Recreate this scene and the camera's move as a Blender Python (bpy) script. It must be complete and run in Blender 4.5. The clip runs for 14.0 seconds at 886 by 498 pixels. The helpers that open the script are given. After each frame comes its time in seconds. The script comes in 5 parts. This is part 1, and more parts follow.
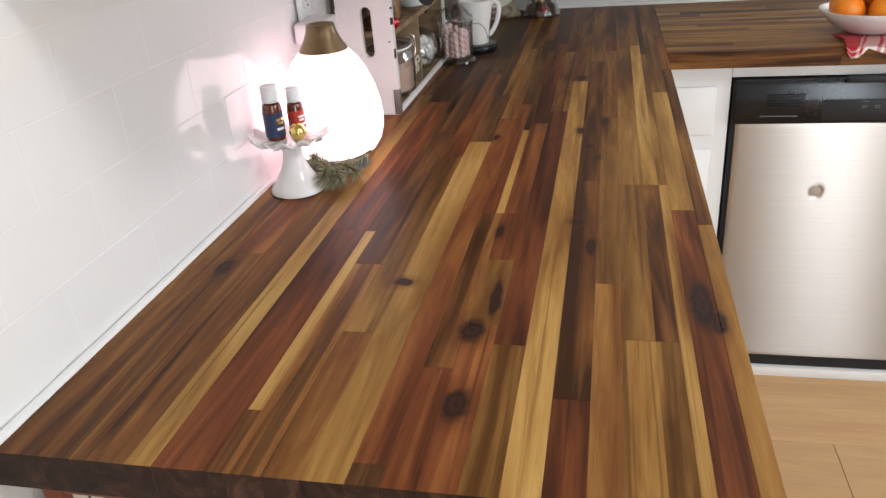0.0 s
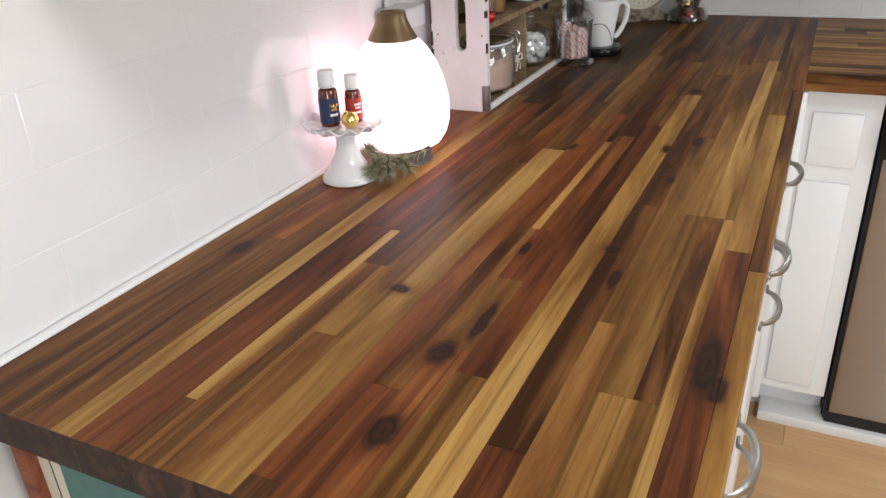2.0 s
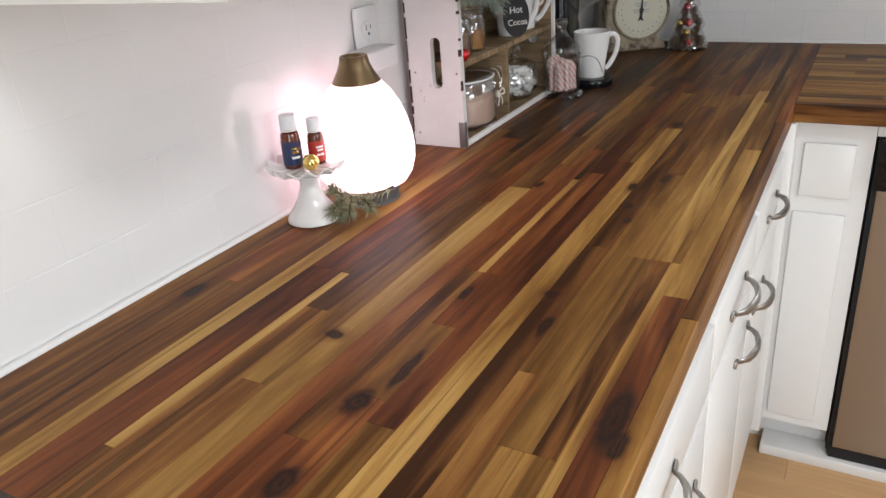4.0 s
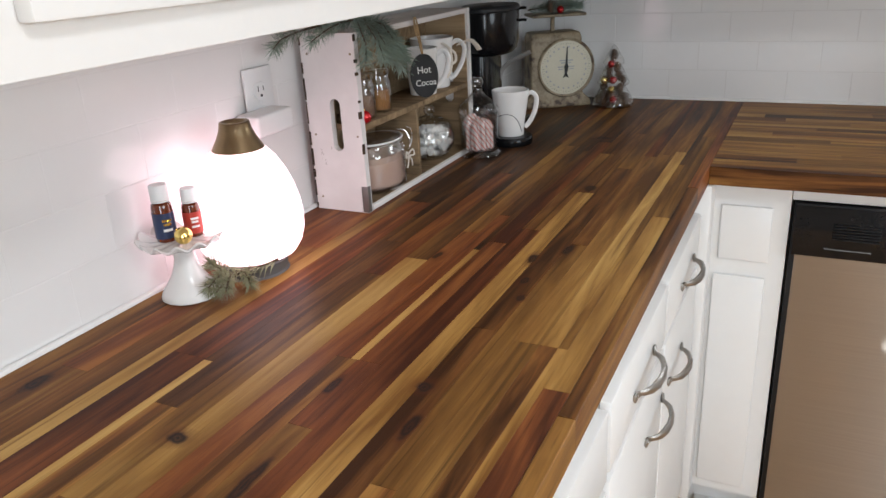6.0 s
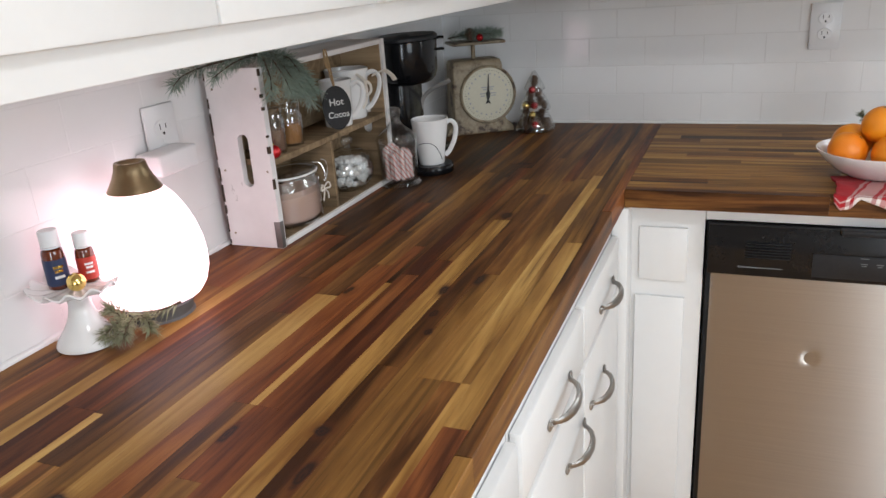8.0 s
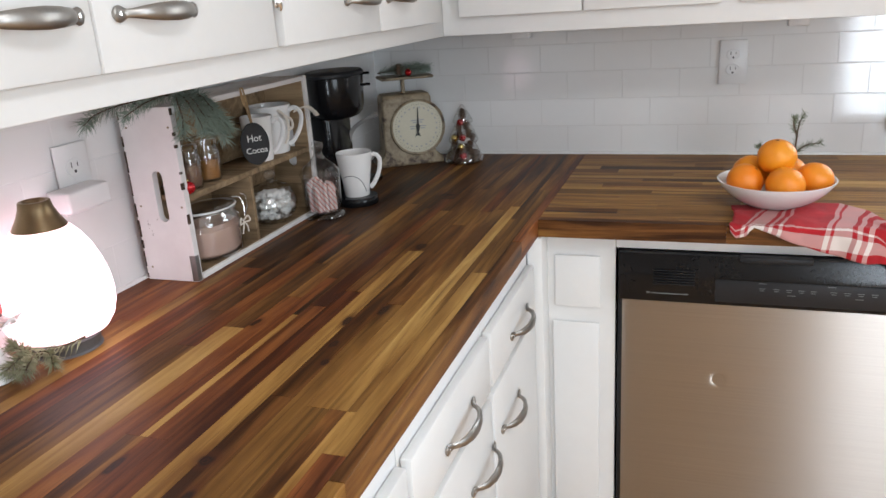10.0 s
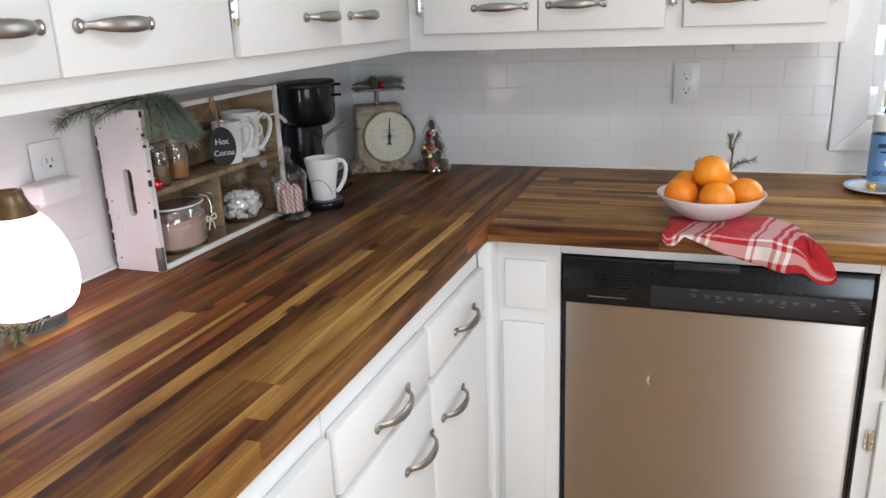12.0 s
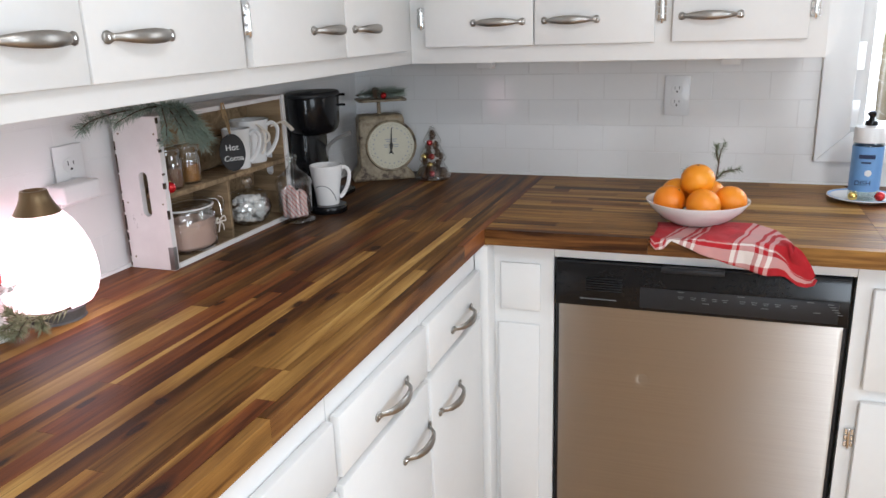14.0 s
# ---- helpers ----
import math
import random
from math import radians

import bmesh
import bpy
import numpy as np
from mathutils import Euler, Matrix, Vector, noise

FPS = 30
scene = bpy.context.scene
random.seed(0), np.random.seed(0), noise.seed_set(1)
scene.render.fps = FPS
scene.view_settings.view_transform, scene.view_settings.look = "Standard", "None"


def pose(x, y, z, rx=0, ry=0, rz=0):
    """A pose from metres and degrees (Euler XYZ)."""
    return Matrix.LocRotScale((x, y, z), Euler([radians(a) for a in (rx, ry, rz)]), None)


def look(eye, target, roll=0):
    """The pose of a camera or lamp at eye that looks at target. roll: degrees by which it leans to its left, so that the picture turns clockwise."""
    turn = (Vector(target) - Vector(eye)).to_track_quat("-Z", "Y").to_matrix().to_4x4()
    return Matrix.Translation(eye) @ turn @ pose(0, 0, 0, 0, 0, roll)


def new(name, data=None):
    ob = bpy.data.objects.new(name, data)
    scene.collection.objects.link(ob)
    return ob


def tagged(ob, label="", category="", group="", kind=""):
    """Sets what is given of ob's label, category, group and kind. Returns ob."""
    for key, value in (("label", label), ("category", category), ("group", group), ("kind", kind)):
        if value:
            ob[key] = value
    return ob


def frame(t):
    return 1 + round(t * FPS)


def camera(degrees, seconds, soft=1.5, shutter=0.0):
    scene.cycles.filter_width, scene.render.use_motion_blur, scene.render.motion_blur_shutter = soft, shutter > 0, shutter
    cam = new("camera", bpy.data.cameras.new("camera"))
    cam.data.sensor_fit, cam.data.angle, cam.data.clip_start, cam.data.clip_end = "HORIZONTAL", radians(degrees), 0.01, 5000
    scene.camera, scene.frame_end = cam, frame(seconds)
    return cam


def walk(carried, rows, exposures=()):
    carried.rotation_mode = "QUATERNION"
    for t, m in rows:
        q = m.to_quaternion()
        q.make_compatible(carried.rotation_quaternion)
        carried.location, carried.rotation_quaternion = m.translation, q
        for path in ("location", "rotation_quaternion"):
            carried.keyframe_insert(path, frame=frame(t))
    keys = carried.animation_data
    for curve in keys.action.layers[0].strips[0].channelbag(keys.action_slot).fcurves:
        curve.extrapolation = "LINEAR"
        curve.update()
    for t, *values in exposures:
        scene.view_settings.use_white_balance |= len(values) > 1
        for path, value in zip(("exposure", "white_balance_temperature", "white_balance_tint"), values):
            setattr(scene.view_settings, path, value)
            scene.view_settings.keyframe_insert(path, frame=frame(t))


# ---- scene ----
cam = camera(60.5, 14.0)
PATH = [
    (0, (0.512, 0.514, 1.335), (0.096, 2.258, 0.448), -4.7),
    (0.5, (0.547, 0.549, 1.329), (0.064, 2.279, 0.45), -4.4),
    (1, (0.589, 0.584, 1.327), (0.0, 2.28, 0.446), -3.6),
    (1.5, (0.618, 0.606, 1.322), (-0.078, 2.262, 0.443), -3.4),
    (2, (0.657, 0.624, 1.315), (-0.155, 2.229, 0.44), -3.0),
    (2.2, (0.676, 0.631, 1.318), (-0.184, 2.204, 0.432), -3.1),
    (4.3, (0.772, 0.694, 1.345), (-0.142, 2.28, 0.539), -4.3),
    (4.5, (0.779, 0.706, 1.347), (-0.116, 2.31, 0.557), -4.0),
    (5, (0.798, 0.742, 1.351), (-0.06, 2.378, 0.585), -3.2),
    (5.5, (0.81, 0.772, 1.351), (-0.032, 2.424, 0.602), -3.1),
    (6, (0.818, 0.8, 1.354), (-0.019, 2.462, 0.621), -3.3),
    (6.5, (0.833, 0.819, 1.355), (0.004, 2.49, 0.634), -3.4),
    (7, (0.846, 0.836, 1.357), (0.042, 2.525, 0.649), -3.5),
    (7.5, (0.855, 0.839, 1.358), (0.085, 2.548, 0.66), -3.9),
    (8, (0.867, 0.839, 1.36), (0.144, 2.574, 0.676), -4.0),
    (8.5, (0.88, 0.845, 1.36), (0.176, 2.592, 0.687), -4.2),
    (9, (0.908, 0.852, 1.369), (0.237, 2.616, 0.708), -4.4),
    (9.2, (0.918, 0.85, 1.373), (0.261, 2.621, 0.718), -4.5),
    (11.3, (1.082, 0.793, 1.382), (0.441, 2.592, 0.79), -2.9),
    (11.5, (1.095, 0.785, 1.383), (0.448, 2.582, 0.789), -2.8),
    (12, (1.112, 0.764, 1.382), (0.461, 2.56, 0.789), -2.3),
    (12.5, (1.125, 0.746, 1.387), (0.474, 2.544, 0.8), -1.9),
    (13, (1.135, 0.726, 1.386), (0.478, 2.525, 0.809), -1.8),
    (13.5, (1.137, 0.709, 1.385), (0.48, 2.51, 0.816), -1.8),
    (14, (1.144, 0.688, 1.383), (0.489, 2.493, 0.822), -1.9),
]
walk(cam, [(t, look(eye, target, roll)) for t, eye, target, roll in PATH],
     ((0.0, 0.01, 6250, 10), (5.0, -0.05, 6200, 10), (11.5, -0.03, 6030, 10), (14.0, -0.02, 5980, 10)))

# ---- world and light ----
ROOM_X, ROOM_S, CEIL = 3.7, -2.1, 2.42
NORTH, WEST = 3.045, -0.005      # faces of the tiles on the north and west walls
world = bpy.data.worlds.new("world")
scene.world = world
world.use_nodes = True
sky = world.node_tree.nodes.new("ShaderNodeTexSky")
sky.sky_type, sky.sun_disc, sky.sun_elevation, sky.sun_rotation = "NISHITA", False, radians(25), radians(60)
world.node_tree.links.new(sky.outputs["Color"], world.node_tree.nodes["Background"].inputs["Color"])
world.node_tree.nodes["Background"].inputs["Strength"].default_value = 0.12


def area_lamp(name, m, sx, sy, power, color):
    data = bpy.data.lights.new(name, "AREA")
    data.shape, data.size, data.size_y, data.energy, data.color = "RECTANGLE", sx, sy, power, color
    ob = new(name, data)
    ob.matrix_basis = m
    return ob


# daylight in the sink window and in the glazed door opposite
area_lamp("window_daylight", look((1.96, NORTH + 0.10, 1.52), (1.96, 0, 1.3)), 0.88, 0.90, 20, (0.88, 0.95, 1.0))
area_lamp("door_daylight", look((2.28, -2.16, 1.15), (2.28, 3, 1.15)), 0.36, 1.95, 46, (0.88, 0.95, 1.0))
# added fill from the east, brightens the cabinet fronts; no known window there
area_lamp("east_daylight", look((3.76, 0.4, 1.45), (0, 0.4, 1.3)), 1.5, 1.1, 38, (0.88, 0.95, 1.0))
# added overhead fill, its disc widened to soften shadows on the wall
ceiling_bulb = bpy.data.lights.new("ceiling_bulb", "AREA")
ceiling_bulb.shape, ceiling_bulb.size, ceiling_bulb.energy, ceiling_bulb.color = "DISK", 0.60, 24, (1.0, 0.985, 0.96)
new("ceiling_bulb", ceiling_bulb).matrix_basis = pose(1.85, 0.6, 2.345)
scene.view_settings.exposure = 0.0


# ---- materials ----
def nodes_of(name):
    m = bpy.data.materials.new(name)
    m.use_nodes = True
    return m, m.node_tree.nodes, m.node_tree.links, m.node_tree.nodes["Principled BSDF"]


def math_node(n, l, op, a, b=None, clamp=False):
    q = n.new("ShaderNodeMath")
    q.operation, q.use_clamp = op, clamp
    for i, v in enumerate((a, b)):
        if v is None:
            continue
        if isinstance(v, (int, float)):
            q.inputs[i].default_value = v
        else:
            l.new(v, q.inputs[i])
    return q.outputs[0]


def mapped(n, l, scale, coord="Object", shift=None):
    c = n.new("ShaderNodeTexCoord").outputs[coord]
    if shift is not None:
        add = n.new("ShaderNodeVectorMath")
        l.new(c, add.inputs[0]), l.new(shift, add.inputs[1])
        c = add.outputs[0]
    q = n.new("ShaderNodeMapping")
    q.inputs["Scale"].default_value = scale
    l.new(c, q.inputs["Vector"])
    return q.outputs[0]


def noise_of(n, l, vec, scale=1.0, detail=4.0, rough=0.55, distort=0.0):
    q = n.new("ShaderNodeTexNoise")
    q.inputs["Scale"].default_value, q.inputs["Detail"].default_value = scale, detail
    q.inputs["Roughness"].default_value, q.inputs["Distortion"].default_value = rough, distort
    l.new(vec, q.inputs["Vector"])
    return q.outputs["Fac"]


def ramp(n, l, fac, stops):
    q = n.new("ShaderNodeValToRGB")
    e = q.color_ramp.elements
    while len(e) < len(stops):
        e.new(0.5)
    for k, (p, c) in zip(e, stops):
        k.position, k.color = p, (*c, 1) if len(c) == 3 else c
    l.new(fac, q.inputs["Fac"])
    return q.outputs["Color"]


def mix(n, l, fac, a, b, kind="MIX"):
    q = n.new("ShaderNodeMix")
    q.data_type, q.blend_type = "RGBA", kind
    for s, v in ((0, fac), (6, a), (7, b)):
        if isinstance(v, (int, float)):
            q.inputs[s].default_value = v
        elif isinstance(v, tuple):
            q.inputs[s].default_value = (*v, 1)
        else:
            l.new(v, q.inputs[s])
    return q.outputs[2]


def bump(n, l, bsdf, height, strength, distance):
    q = n.new("ShaderNodeBump")
    q.inputs["Strength"].default_value, q.inputs["Distance"].default_value = strength, distance
    l.new(height, q.inputs["Height"])
    l.new(q.outputs[0], bsdf.inputs["Normal"])


def plain(name, color, rough=0.5, metal=0.0, vary=0.12, grain=30.0, relief=0.15, coat=0.0, depth=0.0006):
    """A surface with variation at two scales and a fine relief."""
    m, n, l, b = nodes_of(name)
    big = noise_of(n, l, mapped(n, l, (1, 1, 1)), grain * 0.25, 3)
    fine = noise_of(n, l, mapped(n, l, (1, 1, 1)), grain * 6, 5)
    both = math_node(n, l, "MULTIPLY_ADD", fine, 0.4)
    l.new(math_node(n, l, "MULTIPLY", big, 0.6), both.node.inputs[2])
    lo, hi = tuple(c * (1 - vary) for c in color), tuple(min(1, c * (1 + vary)) for c in color)
    l.new(ramp(n, l, both, ((0.3, lo), (0.7, hi))), b.inputs["Base Color"])
    l.new(math_node(n, l, "MULTIPLY_ADD", big, 0.25 * rough), b.inputs["Roughness"])
    b.inputs["Roughness"].links[0].from_node.inputs[2].default_value = rough * 0.88
    b.inputs["Metallic"].default_value, b.inputs["Coat Weight"].default_value = metal, coat
    b.inputs["Coat Roughness"].default_value = 0.08
    bump(n, l, b, fine, relief, depth)
    return m


# knots of the long worktop: centre and half sizes across and along the grain
KNOTS = ((0.288, 1.245, 0.011, 0.009), (0.384, 1.150, 0.013, 0.020), (0.388, 1.032, 0.013, 0.021), (0.477, 1.416, 0.008, 0.010),
         (0.611, 1.220, 0.012, 0.050), (0.496, 1.345, 0.006, 0.022), (0.484, 1.710, 0.006, 0.011), (0.399, 1.215, 0.006, 0.038),
         (0.468, 1.790, 0.006, 0.016), (0.326, 1.757, 0.005, 0.012), (0.055, 1.265, 0.010, 0.020), (0.455, 2.150, 0.010, 0.016),
         (0.497, 1.657, 0.005, 0.008), (0.507, 1.840, 0.006, 0.020), (0.623, 1.185, 0.007, 0.022), (0.382, 1.383, 0.005, 0.020), (0.380, 2.545, 0.018, 0.010))


def wood(name, dark, mid, light, knots=(), rough=0.42, streak=0.50, fine_scale=1.0, pore_depth=1.0):
    """Oiled timber, grain along the local x axis, each stave its own cut."""
    m, n, l, b = nodes_of(name)
    info = n.new("ShaderNodeObjectInfo").outputs["Random"]
    far = n.new("ShaderNodeCombineXYZ")
    for i, k in enumerate((17.0, 31.0, 57.0)):
        l.new(math_node(n, l, "MULTIPLY", info, k), far.inputs[i])
    shift = far.outputs[0]
    flow = noise_of(n, l, mapped(n, l, (1.7, 9, 9), shift=shift), 1.0, 2, 0.5, 0.4)
    figure = noise_of(n, l, mapped(n, l, (1.7, 26, 26), shift=shift), 1.0, 4.0, 0.56, 1.7)
    rings = n.new("ShaderNodeTexWave")
    rings.wave_type, rings.bands_direction = "BANDS", "Y"
    rings.inputs["Scale"].default_value, rings.inputs["Distortion"].default_value = 5.0, 16.0
    rings.inputs["Detail"].default_value, rings.inputs["Detail Scale"].default_value = 4.0, 1.4
    l.new(mapped(n, l, (0.55, 2.6, 2.6), shift=shift), rings.inputs["Vector"])
    pores = noise_of(n, l, mapped(n, l, (22 * fine_scale, 620 * fine_scale, 620), shift=shift), 1.0, 3, 0.6)
    body = math_node(n, l, "ADD", math_node(n, l, "MULTIPLY", figure, streak), math_node(n, l, "MULTIPLY", rings.outputs["Fac"], 0.03))
    body = math_node(n, l, "ADD", body, math_node(n, l, "MULTIPLY", flow, 0.93 - streak))
    col = ramp(n, l, body, ((0.375, dark), (0.50, mid), (0.625, light)))
    pore = ramp(n, l, pores, ((0.52, (0, 0, 0)), (0.74, (1, 1, 1))))
    col = mix(n, l, math_node(n, l, "MULTIPLY", pore, 0.30 * pore_depth), col, tuple(c * 0.35 for c in dark))
    vein = noise_of(n, l, mapped(n, l, (0.9, 52, 52), shift=shift), 1.0, 3, 0.5, 1.8)
    vein = ramp(n, l, vein, ((0.585, (0, 0, 0)), (0.68, (1, 1, 1))))
    col = mix(n, l, math_node(n, l, "MULTIPLY", vein, 0.62 * pore_depth), col, tuple(c * 0.6 for c in dark))
    tone = n.new("ShaderNodeHueSaturation")
    l.new(math_node(n, l, "ADD", math_node(n, l, "MULTIPLY", info, 0.30), 0.91), tone.inputs["Value"])
    tone.inputs["Saturation"].default_value = 1.0 if knots else 0.98
    l.new(col, tone.inputs["Color"])
    col = tone.outputs[0]
    if knots:
        place = n.new("ShaderNodeNewGeometry").outputs["Position"]
        wob = n.new("ShaderNodeVectorMath")
        wob.operation = "MULTIPLY_ADD"
        nz = n.new("ShaderNodeTexNoise")
        nz.inputs["Scale"].default_value = 55.0
        l.new(place, nz.inputs["Vector"])
        l.new(nz.outputs["Color"], wob.inputs[0])
        wob.inputs[1].default_value = (0.007, 0.018, 0)
        l.new(place, wob.inputs[2])
        core = None
        for x, y, rx, ry in knots:
            d = n.new("ShaderNodeVectorMath")
            d.operation = "SUBTRACT"
            l.new(wob.outputs[0], d.inputs[0])
            d.inputs[1].default_value = (x + 0.0035, y + 0.009, 0.92)
            s = n.new("ShaderNodeVectorMath")
            s.operation = "MULTIPLY"
            l.new(d.outputs[0], s.inputs[0])
            s.inputs[1].default_value = (1 / rx, 1 / ry, 0)
            q = n.new("ShaderNodeVectorMath")
            q.operation = "LENGTH"
            l.new(s.outputs[0], q.inputs[0])
            near = q.outputs["Value"]
            core = near if core is None else math_node(n, l, "MINIMUM", core, near)
        near = math_node(n, l, "MULTIPLY", core, 0.4)
        glow = ramp(n, l, near, ((0.30, (0.85, 0.85, 0.85)), (0.52, (0.45, 0.45, 0.45)), (0.95, (0, 0, 0))))
        col = mix(n, l, glow, col, (0.085, 0.024, 0.008))
        swirl = noise_of(n, l, mapped(n, l, (60, 25, 60)), 1.0, 3, 0.6, 1.5)
        ring = ramp(n, l, math_node(n, l, "ADD", near, math_node(n, l, "MULTIPLY", math_node(n, l, "SUBTRACT", swirl, 0.5), 0.22)),
                    ((0.05, (0.95, 0.95, 0.95)), (0.12, (0.55, 0.55, 0.55)), (0.20, (0.75, 0.75, 0.75)), (0.27, (0.95, 0.95, 0.95)), (0.34, (0.6, 0.6, 0.6)), (0.50, (0, 0, 0))))
        col = mix(n, l, ring, col, (0.014, 0.010, 0.009))
    l.new(col, b.inputs["Base Color"])
    l.new(math_node(n, l, "ADD", math_node(n, l, "MULTIPLY", figure, 0.18), rough - 0.06), b.inputs["Roughness"])
    b.inputs["Specular IOR Level"].default_value = 0.15
    bump(n, l, b, math_node(n, l, "ADD", math_node(n, l, "MULTIPLY", pore, -0.6), figure), 0.16, 0.0006)
    return m


OAK_L = wood("stave_sapwood", (0.1765, 0.0797, 0.0175), (0.3739, 0.2047, 0.0551), (0.5421, 0.3424, 0.1117), KNOTS, streak=0.40)
OAK_T = wood("stave_tan", (0.0989, 0.0406, 0.0089), (0.2451, 0.1192, 0.0295), (0.3870, 0.2167, 0.0591), KNOTS)
OAK_M = wood("stave_brown", (0.0440, 0.0153, 0.0048), (0.1760, 0.0710, 0.0185), (0.3268, 0.1675, 0.0447), KNOTS)
OAK_R = wood("stave_red_brown", (0.0522, 0.0144, 0.0057), (0.1763, 0.0544, 0.0164), (0.3086, 0.1202, 0.0328), KNOTS)
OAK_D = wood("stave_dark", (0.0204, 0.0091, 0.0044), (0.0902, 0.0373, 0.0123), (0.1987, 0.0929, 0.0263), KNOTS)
# oil-dark end grain, with the shade on the worktop's end mixed into its colour
END_GRAIN_SHADED = wood("stave_end_grain_shaded", (0.014, 0.007, 0.005), (0.040, 0.018, 0.010), (0.10, 0.05, 0.026), fine_scale=0.4)
FLOOR_WOOD = wood("laminate", (0.50, 0.300, 0.145), (0.55, 0.340, 0.165), (0.60, 0.385, 0.195), rough=0.3, streak=0.35, pore_depth=0.10)
CRATE_DARK = wood("crate_dark_wood", (0.03, 0.02, 0.014), (0.06, 0.042, 0.028), (0.10, 0.07, 0.048), rough=0.8)
CRATE_RAW = wood("crate_raw_wood", (0.17, 0.115, 0.064), (0.27, 0.187, 0.107), (0.37, 0.265, 0.155), rough=0.75)
FRAME_WOOD = wood("frame_wood", (0.09, 0.025, 0.014), (0.19, 0.06, 0.030), (0.26, 0.09, 0.045))

PAINT = plain("white_cabinet_paint", (0.80, 0.80, 0.79), 0.32, vary=0.02, grain=8, relief=0.08)
WALL = plain("wall_paint", (0.66, 0.66, 0.65), 0.7, vary=0.03, grain=6, relief=0.1)
SOUTH_WALL = plain("tan_wall_paint", (0.50, 0.44, 0.37), 0.8, vary=0.05, grain=6, relief=0.1)
CEILING = plain("ceiling_paint", (0.80, 0.80, 0.79), 0.85, vary=0.02, grain=9, relief=0.2)
TILE = plain("white_glazed_tile", (0.79, 0.785, 0.775), 0.09, vary=0.015, grain=5, relief=0.05, depth=0.0012)
GROUT = plain("pale_grout", (0.70, 0.69, 0.675), 0.8, vary=0.05, grain=60, relief=0.3)
# paler copy of the grout; bright light washing out the west joints is in its colour
GROUT_WASHED = plain("washed_out_grout", (0.775, 0.77, 0.76), 0.7, vary=0.03, grain=60, relief=0.2)
CAULK = plain("white_caulk", (0.80, 0.80, 0.79), 0.4, vary=0.03, grain=40, relief=0.3)
CERAMIC = plain("white_ceramic", (0.80, 0.79, 0.775), 0.10, vary=0.015, grain=10, relief=0.03)
MILK = plain("milk_glass", (0.78, 0.77, 0.755), 0.10, vary=0.02, grain=10, relief=0.03)
PLASTIC_W = plain("white_plastic", (0.78, 0.78, 0.78), 0.30, vary=0.02, grain=20, relief=0.04)
NICKEL = plain("brushed_nickel", (0.37, 0.352, 0.328), 0.38, 1.0, vary=0.10, grain=40, relief=0.12)
CHROME = plain("chrome", (0.72, 0.72, 0.72), 0.10, 1.0, vary=0.04, grain=30, relief=0.03)
BRONZE = plain("brushed_bronze", (0.27, 0.20, 0.115), 0.34, 1.0, vary=0.08, grain=50, relief=0.10)
SATIN_GREY = plain("satin_grey_metal", (0.42, 0.40, 0.38), 0.45, 0.6, vary=0.06, grain=40, relief=0.08)
GOLD = plain("gold_glitter", (0.85, 0.66, 0.22), 0.14, 1.0, vary=0.08, grain=60, relief=0.06)
RED_BALL = plain("red_bauble", (0.50, 0.012, 0.018), 0.10, 0.55, vary=0.10, grain=40, relief=0.03, coat=0.6)
BLACK = plain("black_plastic", (0.007, 0.007, 0.008), 0.16, vary=0.2, grain=30, relief=0.01)
BLACK_SAT = plain("black_satin_plastic", (0.018, 0.018, 0.02), 0.42, vary=0.2, grain=30, relief=0.06)
SLATE = plain("chalkboard_black", (0.016, 0.016, 0.017), 0.75, vary=0.35, grain=40, relief=0.2)
CHALK = plain("chalk_white", (0.62, 0.62, 0.60), 0.9, vary=0.15, grain=200, relief=0.2)
for dark_mat in (BLACK, BLACK_SAT):
    dark_mat.node_tree.nodes["Principled BSDF"].inputs["Specular IOR Level"].default_value = 0.28
PRINT_GREY = plain("grey_print", (0.34, 0.35, 0.36), 0.5, vary=0.05)
PRINT_DIM = plain("dim_grey_print", (0.15, 0.155, 0.16), 0.5, vary=0.05)
INK = plain("black_ink", (0.02, 0.02, 0.02), 0.6, vary=0.1)
BLUE_LABEL = plain("navy_label", (0.016, 0.030, 0.085), 0.4, vary=0.15, grain=60)
RED_LABEL = plain("red_label", (0.42, 0.035, 0.020), 0.4, vary=0.12, grain=60)
SOAP_LABEL = plain("soap_blue_label", (0.16, 0.33, 0.62), 0.35, vary=0.08, grain=40)
AMBER = plain("amber_glass", (0.12, 0.022, 0.006), 0.06, vary=0.1, grain=20, relief=0.02, coat=0.5)
COCOA = plain("cocoa_powder", (0.66, 0.46, 0.38), 0.95, vary=0.10, grain=70, relief=0.5, depth=0.001)
SPICE_B = plain("brown_spice", (0.22, 0.13, 0.09), 0.9, vary=0.2, grain=80, relief=0.5)
SPICE_O = plain("orange_spice", (0.34, 0.16, 0.045), 0.8, vary=0.2, grain=80, relief=0.4)
MARSH = plain("marshmallow", (0.82, 0.81, 0.79), 0.9, vary=0.03, grain=50, relief=0.15)
TWINE = plain("jute_twine", (0.30, 0.20, 0.10), 0.95, vary=0.2, grain=150, relief=0.6)
RIBBON = plain("cream_ribbon", (0.66, 0.60, 0.52), 0.8, vary=0.06, grain=150, relief=0.4)
NEEDLE = plain("pine_needle", (0.13, 0.17, 0.09), 0.55, vary=0.45, grain=60, relief=0.1)
NEEDLE_DRY = plain("faded_pine_needle", (0.25, 0.25, 0.145), 0.6, vary=0.40, grain=60, relief=0.1)
NEEDLE_BLUE = plain("blue_green_needle", (0.235, 0.295, 0.240), 0.6, vary=0.5, grain=60, relief=0.1)
